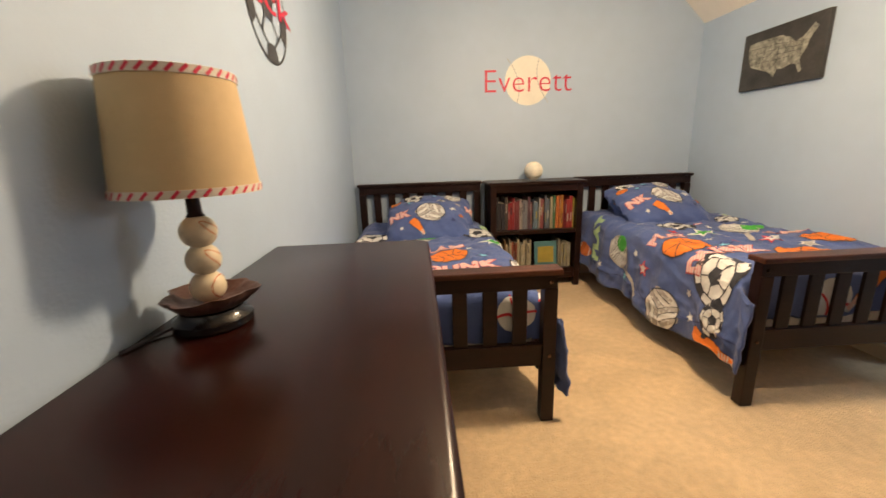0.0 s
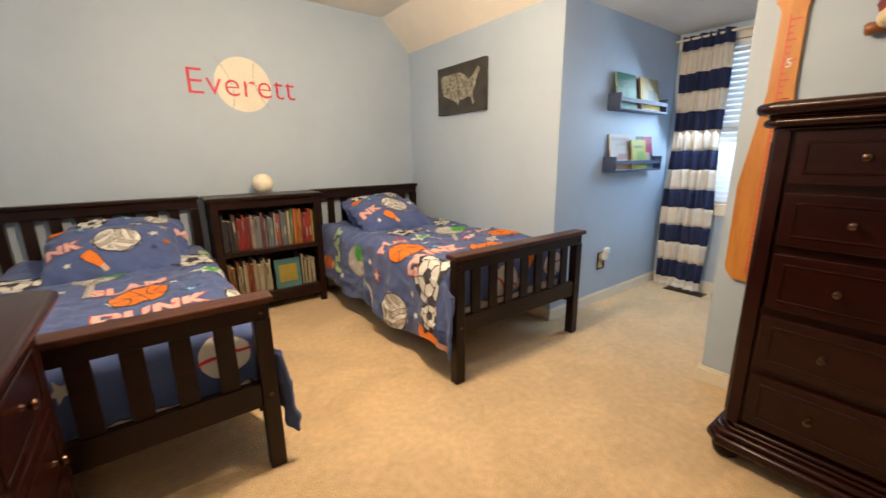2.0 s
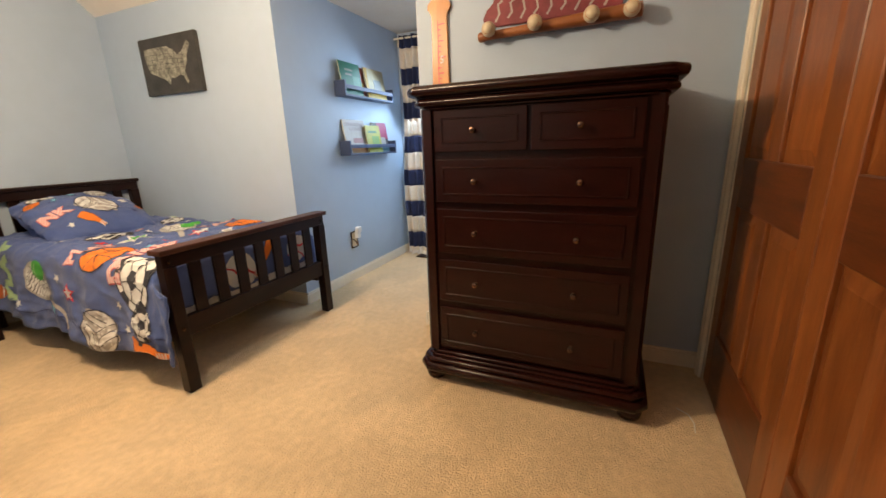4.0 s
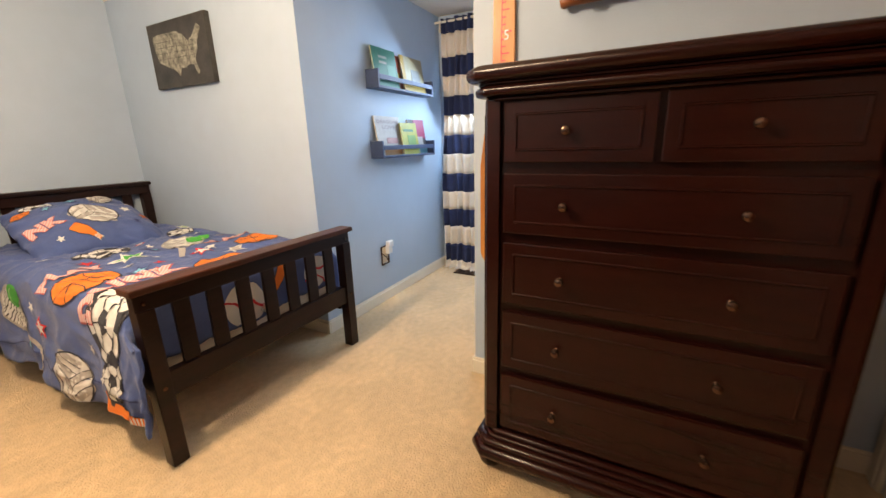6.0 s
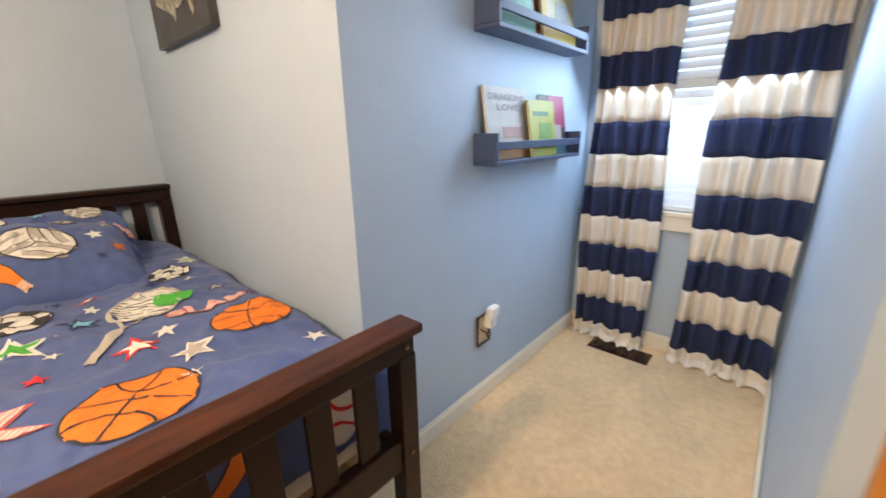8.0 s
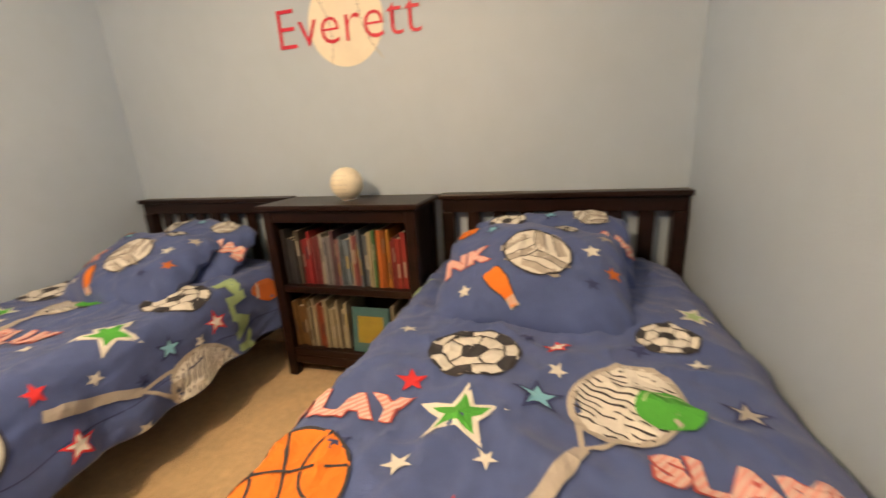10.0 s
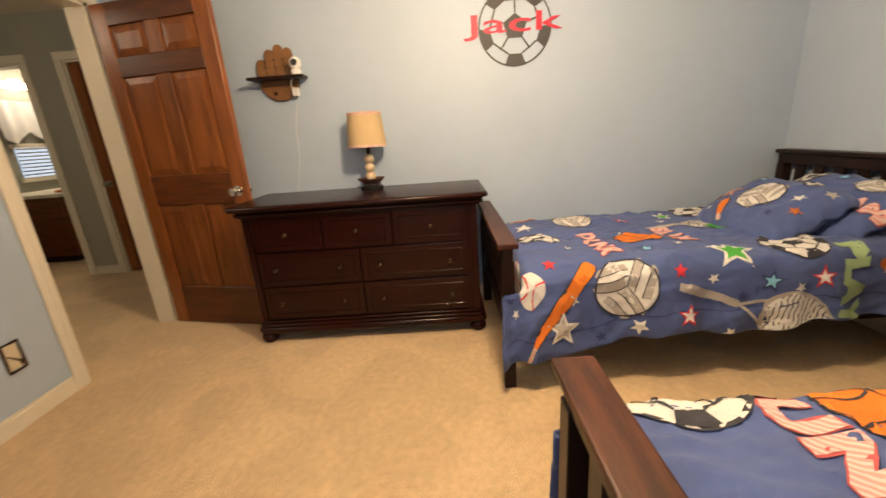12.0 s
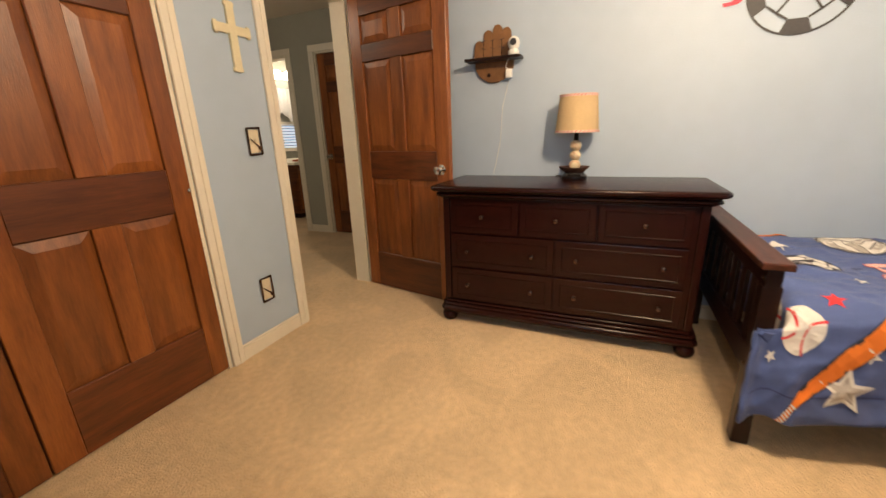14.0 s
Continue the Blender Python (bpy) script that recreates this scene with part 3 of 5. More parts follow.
tagged(part("valance", valance(), MATTRESS, smooth=True), "white scalloped fabric valance above the bathroom window", "curtain")

# ---- dormer window ----
SKYPANE = glowing("overcast_daylight", (0.60, 0.80, 1.0), 1.1)
win = thing("window_1", "white framed dormer window behind closed blinds", "window", kind="structure")
part("daylight", boxes([(XW + 0.10, XW + 0.104, WY0, WY1, WZ0, WZ1)]), SKYPANE, win, "bright overcast daylight")
for nm, q in (("window_frame", (XW + 0.03, XW + 0.09, WY0, WY0 + 0.045, WZ0, WZ1)), ("window_frame", (XW + 0.03, XW + 0.09, WY1 - 0.045, WY1, WZ0, WZ1)),
              ("window_frame", (XW + 0.03, XW + 0.09, WY0 + 0.045, WY1 - 0.045, WZ1 - 0.045, WZ1)), ("window_frame", (XW + 0.03, XW + 0.09, WY0 + 0.045, WY1 - 0.045, WZ0, WZ0 + 0.045)),
              ("sash_rail", (XW + 0.03, XW + 0.09, WY0 + 0.045, WY1 - 0.045, 1.40, 1.44)),
              ("window_sill", (XW - 0.02, XW + 0.03, WY0 - 0.05, WY1 + 0.03, WZ0 - 0.025, WZ0)), ("apron", (XW - 0.015, XW, WY0 - 0.03, WY1 + 0.02, WZ0 - 0.10, WZ0 - 0.025)),
              ("window_casing", (XW - 0.018, XW, WY0 - 0.055, WY0, WZ0, WZ1)), ("window_casing", (XW - 0.018, XW, WY0 - 0.055, WY1 + 0.03, WZ1, WZ1 + 0.06))):
    part(nm, boxes([q], 0.003), TRIM, win)
BLIND = material("white_blind_slat", (0.82, 0.85, 0.88), 0.45, vary=0.02)
bl = thing("window_blind", "white slatted horizontal blind, lowered over the window", "blind")
part("headrail", boxes([(XW - 0.005, XW + 0.028, WY0 + 0.005, WY1 - 0.005, WZ1 - 0.05, WZ1 - 0.003)], 0.004), BLIND, bl)
me_slat = None
zz = WZ1 - 0.075
while zz > WZ0 + 0.03:
    if me_slat is None:
        s0 = part("slat", slab([(-0.016, -0.018), (0.016, 0.018), (0.017, 0.016), (-0.015, -0.020)], WY1 - WY0 - 0.02, lambda a, b, d: (a, WY0 + 0.01 + d, b)), BLIND, bl)
        me_slat = s0.data
    else:
        s0 = new("slat", me_slat)
        s0.parent = bl
    s0.location = (XW + 0.012, 0, zz)
    zz -= 0.043
part("bottom_rail", boxes([(XW - 0.002, XW + 0.026, WY0 + 0.01, WY1 - 0.01, WZ0 + 0.004, WZ0 + 0.022)], 0.004), BLIND, bl)
for y in (1.70, 2.02, 2.32):
    part("ladder_cord", rod([(XW - 0.006, y, WZ0 + 0.02), (XW - 0.006, y, WZ1 - 0.05)], 0.0015, 6), BLIND, bl)

CUR_W = material("ivory_curtain_cotton", (0.72, 0.66, 0.57), 0.9, vary=0.06, scale=8, bump=0.25, bump_scale=300)
CUR_N = material("navy_curtain_cotton", (0.018, 0.028, 0.085), 0.9, vary=0.12, scale=8, bump=0.25, bump_scale=300)


def curtain(y0, y1, seed):
    e = thing("striped_curtain", "floor-length navy and ivory striped curtain panel", "curtain", "dormer curtains")
    cuts = [2.14, 2.03, 1.85, 1.70, 1.54, 1.385, 1.22, 1.06, 0.89, 0.73, 0.57, 0.41, 0.24, 0.075, 0.0]
    rnd = random.Random(seed)
    ph = [rnd.uniform(0, 6.3) for _ in range(4)]
    n = 72

    def at(f, z):
        g = 1 - z / 2.14
        spread = 1 + 0.10 * g
        y = (y0 + y1) / 2 + (f - 0.5) * (y1 - y0) * spread + 0.010 * math.sin(9 * f + 5 * z + ph[3])
        x = 4.575 + 0.020 * math.sin(2 * math.pi * 5.5 * f + ph[0]) + 0.008 * g * math.sin(2 * math.pi * 9 * f + ph[1] + z) + 0.012 * math.sin(3 * z + 4 * f + ph[2])
        if z < 0.03:
            x -= 0.04 * (0.03 - z) / 0.03
        return (x, y, max(0.004 + 0.01 * (math.sin(20 * f) * 0.5 + 0.5), z + 0.004 * math.sin(14 * f + ph[1])))
    for k in range(len(cuts) - 1):
        zs = [cuts[k] + (cuts[k + 1] - cuts[k]) * j / 5 for j in range(6)]
        bm = bmesh.new()
        g = [[bm.verts.new(at(i / n, z)) for z in zs] for i in range(n + 1)]
        for i in range(n):
            for j in range(5):
                bm.faces.new((g[i][j], g[i][j + 1], g[i + 1][j + 1], g[i + 1][j]))
        o = part("navy_stripe" if k % 2 == 0 else "ivory_stripe", bm, CUR_N if k % 2 == 0 else CUR_W, e, smooth=True)
        so = o.modifiers.new("thickness", "SOLIDIFY")
        so.thickness, so.offset = 0.003, 0
    return e


curtain(2.07, 2.425, 1)
curtain(1.525, 1.90, 5)
cr = thing("curtain_rod", "thin white metal curtain rod on the window wall", "curtain rod")
part("rod", rod([(4.575, YA + 0.004, 2.115), (4.575, YB - 0.004, 2.115)], 0.009), TRIM, cr)
part("bracket", boxes([(4.57, XW - 0.0005, 1.53, 1.545, 2.105, 2.125)], 0.002), TRIM, cr)
part("bracket", boxes([(4.57, XW - 0.0005, 2.44, 2.455, 2.105, 2.125)], 0.002), TRIM, cr)

vent = thing("floor_vent", "brown metal floor register set in the carpet", "vent")
part("frame", boxes([(4.43, 4.555, 1.985, 2.30, 0.0, 0.006)], 0.002), BRASS, vent)
for k in range(14):
    part("louvre", boxes([(4.445, 4.54, 2.0 + 0.0205 * k, 2.009 + 0.0205 * k, 0.006, 0.010)]), ESPRESSO, vent)

# ---- ceiling lamp that lights the room ----
cl = thing("ceiling_light", "hanging frosted glass ceiling light, switched on", "ceiling lamp")
part("canopy", lathe([(0.07, 0), (0.07, -0.02), (0.02, -0.035)], 32, (1.5, 2.25, H)), BRASS, cl, smooth=True)
part("stem", rod([(1.5, 2.25, H - 0.03), (1.5, 2.25, 2.20)], 0.010), BRASS, cl)
part("glass_bowl", lathe([(0.03, 2.21), (0.10, 2.19), (0.115, 2.17), (0.09, 2.155), (0.0, 2.15)], 32, (1.5, 2.25, 0), close=False), glowing("lit_glass", (1.0, 0.84, 0.64), 5), cl, smooth=True).visible_shadow = False


# ---- beds ----
def bed(x0, label, group):
    e = thing("bed_frame", label, "bed", group)
    x1, yh, yf, pw = x0 + 1.07, 4.27, 2.285, 0.058

    def bar(name, q, b=0.004, lab=""):
        part(name, boxes([q], b, 2), ESPRESSO, e, lab)
    for x in (x0, x1 - pw):
        bar("head_post", (x, x + pw, yh - 0.028, yh + 0.028, 0.0, 0.84))
        bar("foot_post", (x, x + pw, yf - 0.028, yf + 0.028, 0.0, 0.63))
    bar("head_cap", (x0 - 0.012, x1 + 0.012, yh - 0.042, yh + 0.042, 0.905, 0.93), 0.006)
    bar("head_top_rail", (x0, x1, yh - 0.022, yh + 0.022, 0.84, 0.905))
    bar("head_bottom_rail", (x0 + pw, x1 - pw, yh - 0.018, yh + 0.018, 0.36, 0.46))
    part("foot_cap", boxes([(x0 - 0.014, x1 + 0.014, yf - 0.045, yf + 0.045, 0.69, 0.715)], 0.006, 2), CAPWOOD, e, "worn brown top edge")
    bar("foot_top_rail", (x0, x1, yf - 0.022, yf + 0.022, 0.625, 0.69))
    bar("foot_bottom_rail", (x0 + pw, x1 - pw, yf - 0.018, yf + 0.018, 0.275, 0.375))
    n, sw = 7, 0.062
    gap = (1.07 - 2 * pw - n * sw) / (n + 1)
    for k in range(n):
        x = x0 + pw + gap + k * (sw + gap)
        bar("head_slat", (x, x + sw, yh - 0.008, yh + 0.008, 0.46, 0.84), 0.002)
        bar("foot_slat", (x, x + sw, yf - 0.008, yf + 0.008, 0.375, 0.625), 0.002)
    for x in (x0 + 0.045, x1 - 0.067):
        bar("side_rail", (x, x + 0.022, yf + 0.028, yh - 0.028, 0.23, 0.36))
    for k in range(9):
        y = 2.45 + 0.20 * k
        bar("support_slat", (x0 + 0.067, x1 - 0.067, y, y + 0.07, 0.28, 0.30), 0.0)
    for z in (0.325, 0.655):
        for x in (x0 + pw / 2, x1 - pw / 2):
            part("bolt", lathe([(0.008, 0), (0.008, 0.003), (0, 0.004)], 10, close=False), BRASS, e).matrix_basis = pose(x, yf - 0.028 if z < 0.5 else yf - 0.022, z, 90)
    return e


bed(0.022, "espresso wooden twin bed with slatted head and footboard", "twin beds")
bed(1.972, "espresso wooden twin bed with slatted ends beside the dormer", "twin beds")
for x0 in (0.022, 1.972):
    tagged(part("mattress", boxes([(x0 + 0.045, x0 + 1.005, 2.375, 4.235, 0.302, 0.535)], 0.035, 3), MATTRESS, smooth=True), "white twin mattress under the comforter", "mattress", "mattresses")


class Cloth:
    """The comforter's surface. c runs from the wall side over the top and down the open side; y along the bed."""
    EDGE, R, FOOT = 1.0, 0.085, 2.40

    def __init__(self, origin, sign, top, seed, hem):
        self.o, self.s, self.top, self.seed, self.hem = origin, sign, top, seed, hem

    def base(self, c, y):
        q = max(0.0, c - self.EDGE)
        arcl = self.R * math.pi / 2
        if q <= 0:
            x, dz = c, 0.11 * (max(0, 0.15 - c) / 0.15) ** 2
        elif q < arcl:
            x, dz = self.EDGE + self.R * math.sin(q / self.R), self.R * (1 - math.cos(q / self.R))
        else:
            x, dz = self.EDGE + self.R + 0.05 * (q - arcl), self.R + (q - arcl)
        z = self.top - dz
        # gentle rise of the filling, folds that grow down the side
        puff = 0.020 * noise.noise((c * 2.6, y * 2.6, self.seed)) + 0.009 * noise.noise((c * 7, y * 7, self.seed + 3))
        hang = min(1.0, q / 0.35)
        fold = 0.020 * hang * math.sin(y * 11 + 2.0 * noise.noise((y * 2, 0, self.seed + 9))) + 0.012 * hang * noise.noise((c * 3, y * 9, self.seed + 5)) + 0.006 * hang * math.sin(y * 27 + 4 * noise.noise((y * 3, c, self.seed + 41)))
        crease = 0.011 * (1 - abs(noise.noise((c * 3.2 + y * 1.2, y * 6.5 - c * 2, self.seed + 7)))) ** 5
        crease += 0.013 * (1 - abs(noise.noise((c * 2.2 - y * 2.1, y * 1.4 + c * 4.2, self.seed + 17)))) ** 7
        crease += 0.006 * (1 - abs(noise.noise((c * 9 - y * 3, y * 6 + c * 4, self.seed + 23)))) ** 5 + 0.004 * (1 - abs(noise.noise((c * 20 + y * 5, y * 12 - c * 6, self.seed + 31)))) ** 6 + 0.007 * (1 - abs(noise.noise((c * 11 + y * 1.5, y * 2.0, self.seed + 37)))) ** 6
        z += (puff + crease) * (1 - 0.6 * hang)
        x += fold + crease * hang
        flare = min(1.0, max(0.0, (2.62 - y) / 0.26))
        x += 0.015 * flare * flare * (3 - 2 * flare) * min(1.0, q / 0.45)
        if y < self.FOOT:
            f = self.FOOT - y
            w = min(1.0, max(0.0, (c - 1.03) / 0.10))
            w = w * w * (3 - 2 * w)
            rr = 0.05
            if f < rr * math.pi / 2:
                fy, fz = rr * math.sin(f / rr), rr * (1 - math.cos(f / rr))
            else:
                fy, fz = rr, rr + (f - rr * math.pi / 2)
            y2 = self.FOOT - fy * (1 - w) - 0.55 * f * w
            z -= fz * (1 - w) + 0.12 * f * w
            x += 0.02 * w * f / 0.2
            y = y2
        return Vector((self.o + self.s * x, y, z))

    def at(self, c, y, lift=0.0):
        c = min(c, self.side(self.hem(y)) - 0.004)
        y = max(y, 2.14)
        p = self.base(c, y)
        if not lift:
            return p
        e = 0.004
        n = (self.base(c + e, y) - self.base(c - e, y)).cross(self.base(c, y + e) - self.base(c, y - e)) * self.s
        return p + n.normalized() * lift

    def side(self, z):
        """c of a place on the hanging side at height z."""
        return self.EDGE + self.R * math.pi / 2 + (self.top - self.R - z)

    def mesh(self, parent_label, hem):
        bm = bmesh.new()
        ys = [2.13 + (4.20 - 2.13) * j / 170 for j in range(171)]
        rows = []
        for y in ys:
            cmax = self.side(hem(y))
            rows.append([bm.verts.new(self.base(0.03 + (cmax - 0.03) * i / 130, y)) for i in range(131)])
        for a, b in zip(rows, rows[1:]):
            for i in range(130):
                f = (a[i], a[i + 1], b[i + 1], b[i])
                bm.faces.new(f if self.s > 0 else f[::-1])
        ob = part("comforter", bm, CLOTH, smooth=True)
        so = ob.modifiers.new("filling", "SOLIDIFY")
        so.thickness, so.offset = 0.014, -1
        return tagged(ob, parent_label, "comforter", "comforters")


def hem1(y):
    return 0.155 + 0.075 * min(1, max(0, (y - 2.40) / 0.45)) + 0.04 * max(0, (y - 2.9)) + 0.012 * math.sin(9 * y) + 0.008 * math.sin(23 * y)


def hem2(y):
    return 0.200 - 0.055 * min(1, max(0, (y - 2.36) / 0.40)) + 0.03 * max(0, (y - 3.0)) + 0.014 * math.sin(8 * y + 1) + 0.008 * math.sin(21 * y)


k1 = Cloth(0.0, 1, 0.575, 11.3, hem1)
o1 = k1.mesh("blue cotton comforter printed with balls, stars and words", hem1)
k2 = Cloth(3.055, -1, 0.615, 27.9, hem2)
o2 = k2.mesh("blue comforter printed with sports balls, hanging low beside the bookcase", hem2)


# first bed
a1 = k1.at
p_soccer(a1, o1, 0.63, 2.52, 0.115, 10, WHITE)
p_soccer(a1, o1, 0.96, 3.60, 0.125, 40, WHITE)
p_soccer(a1, o1, 0.18, 3.60, 0.12, 70, WHITE)
p_volley(a1, o1, k1.side(0.47), 2.80, 0.135, 200)
p_volley(a1, o1, 0.27, 2.81, 0.12, 60)
p_basket(a1, o1, 0.70, 3.02, 0.115, 20)
p_bat(a1, o1, 1.03, 2.66, k1.side(0.13), 2.30, 0.062)
p_bat(a1, o1, 0.13, 2.60, 0.22, 2.42, 0.06)
p_racket(a1, o1, k1.side(0.28), 3.53, 0.135, (k1.side(0.46), 3.02), False)
p_racket(a1, o1, 0.52, 3.50, 0.11, (0.50, 3.16))
p_baseball(a1, o1, k1.side(0.50), 2.36, 0.085, 60)
p_baseball(a1, o1, 0.94, 2.27, 0.085, 60)
p_baseball(a1, o1, 0.30, 2.26, 0.10, 20)
p_football(a1, o1, k1.side(0.48), 3.98, 0.10, 80)
p_word(a1, o1, "DUNK", 0.74, 2.79, 0.085, 0, PINK, ROSE)
p_word(a1, o1, "SLAM", 0.66, 3.22, 0.080, 0, PINK, ROSE)
p_word(a1, o1, "PLAY", 1.19, 3.77, 0.095, -4, MINT, MINT)
p_star(a1, o1, 1.02, 3.29, 0.105, GREEN, WHITE, 10)
p_star(a1, o1, 0.90, 2.97, 0.050, AQUA, NAVY, 20)
p_star(a1, o1, k1.side(0.46), 3.42, 0.055, AQUA, NAVY, 5)
p_star(a1, o1, k1.side(0.30), 2.52, 0.085, GREY, WHITE, 15)
p_star(a1, o1, 0.42, 2.48, 0.060, WHITE, None, 5)
p_star(a1, o1, 1.01, 2.48, 0.036, RED, None, 12)
p_star(a1, o1, 1.10, 3.03, 0.032, RED, None, 12)
p_star(a1, o1, k1.side(0.33), 3.07, 0.055, WHITE, RED, 10)
p_star(a1, o1, k1.side(0.46), 3.64, 0.055, WHITE, RED, 20)
p_star(a1, o1, 0.36, 3.08, 0.05, WHITE, RED, 10)
p_star(a1, o1, 0.30, 3.36, 0.06, GREEN, WHITE, 10)
p_star(a1, o1, 0.16, 3.28, 0.05, AQUA, NAVY, 10)
for c, y, r in ((k1.side(0.43), 2.57, 0.030), (k1.side(0.29), 2.86, 0.040), (k1.side(0.48), 3.18, 0.028), (k1.side(0.24), 3.26, 0.028),
                (0.82, 2.62, 0.026), (0.60, 2.98, 0.028), (0.84, 3.15, 0.026), (0.40, 3.30, 0.026), (k1.side(0.42), 3.54, 0.026), (0.5, 2.30, 0.04), (k1.side(0.40), 2.24, 0.03)):
    p_star(a1, o1, c, y, r, WHITE, None, 40 * c)
for c, y, r in ((0.60, 2.70, 0.026), (k1.side(0.40), 3.30, 0.024), (0.9, 3.40, 0.026), (k1.side(0.24), 2.70, 0.028)):
    p_star(a1, o1, c, y, r, NAVY, None, 30)

p = Print(a1, 0.002)
p.strip([(k1.side(hem1(2.16 + 0.02 * j) + 0.105), 2.16 + 0.02 * j) for j in range(101)], 0.005, NAVY)
p.done("hem_seam", o1)

# second bed


def a2(x, y, lift=0.0):
    return k2.at(3.055 - x, y, lift)


def low(z):
    return 3.055 - k2.side(z)


p_soccer(a2, o2, 2.31, 3.33, 0.120, 10, WHITE)
p_soccer(a2, o2, 2.80, 3.48, 0.075, 50, WHITE)
p_soccer(a2, o2, low(0.545), 2.50, 0.150, 30, WHITE)
p_volley(a2, o2, low(0.24), 2.84, 0.125, -20)
p_basket(a2, o2, 2.50, 2.585, 0.125, 50)
p_basket(a2, o2, 2.85, 2.80, 0.118, 70)
p_basket(a2, o2, 2.06, 2.86, 0.125, 25)
p_soccer(a2, o2, low(0.35), 2.43, 0.085, 20, WHITE)
p_baseball(a2, o2, 2.42, 2.22, 0.10, 30)
p_baseball(a2, o2, 2.86, 2.24, 0.09, 70)
p_bat(a2, o2, low(0.235), 2.56, low(0.215), 2.17, 0.062, 0.42)
p_bat(a2, o2, 2.72, 2.40, 2.50, 2.16, 0.065)
p_racket(a2, o2, 2.66, 3.20, 0.120, (2.46, 2.86))
p_racket(a2, o2, low(0.44), 3.40, 0.105, (low(0.22), 3.10))
p_football(a2, o2, low(0.33), 3.96, 0.10, 80)
p_word(a2, o2, "PLAY", 2.08, 3.06, 0.070, 8, PINK, ROSE)
p_word(a2, o2, "SLAM", 2.80, 3.01, 0.066, -3, PINK, ROSE)
p_word(a2, o2, "DUNK", 2.12, 2.665, 0.095, 4, PINK, ROSE)
p_word(a2, o2, "PLAY", low(0.46), 3.78, 0.095, 5, MINT, MINT)
p_star(a2, o2, 2.33, 3.08, 0.100, GREEN, WHITE, 0)
p_star(a2, o2, 2.48, 3.18, 0.062, AQUA, NAVY, 5)
p_star(a2, o2, 2.19, 3.18, 0.040, RED, None, 20)
p_star(a2, o2, 2.52, 3.40, 0.040, WHITE, RED, 0)
p_star(a2, o2, 2.56, 2.85, 0.062, WHITE, RED, 0)
p_star(a2, o2, 2.36, 2.87, 0.030, RED, None, -10)
p_star(a2, o2, 2.88, 3.21, 0.050, GREY, NAVY, -10)
p_star(a2, o2, 2.66, 2.72, 0.060, GREY, WHITE, 0)
p_star(a2, o2, 2.24, 2.80, 0.055, AQUA, NAVY, -20)
p_star(a2, o2, low(0.30), 3.28, 0.05, AQUA, NAVY, -20)
p_star(a2, o2, low(0.42), 3.06, 0.05, WHITE, RED, -20)
p_star(a2, o2, 2.90, 3.62, 0.05, MINT, WHITE, -20)
for c, y, r in ((2.25, 2.94, 0.032), (2.64, 2.91, 0.036), (2.52, 3.29, 0.026), (2.84, 3.36, 0.026), (2.10, 3.40, 0.028), (2.40, 2.98, 0.024),
                (2.33, 2.40, 0.034), (2.62, 2.60, 0.03), (low(0.28), 2.62, 0.03), (low(0.48), 3.20, 0.03), (low(0.30), 3.60, 0.03), (2.92, 2.55, 0.04), (low(0.40), 2.66, 0.026)):
    p_star(a2, o2, c, y, r, WHITE, None, 50 * c)
for c, y, r in ((2.72, 3.42, 0.03), (2.12, 2.96, 0.028), (2.44, 3.44, 0.024), (low(0.20), 3.20, 0.03)):
    p_star(a2, o2, c, y, r, NAVY, None, 30)


p = Print(k2.at, 0.002)
p.strip([(k2.side(hem2(2.16 + 0.02 * j) + 0.105), 2.16 + 0.02 * j) for j in range(101)], 0.005, NAVY)
p.done("hem_seam", o2)


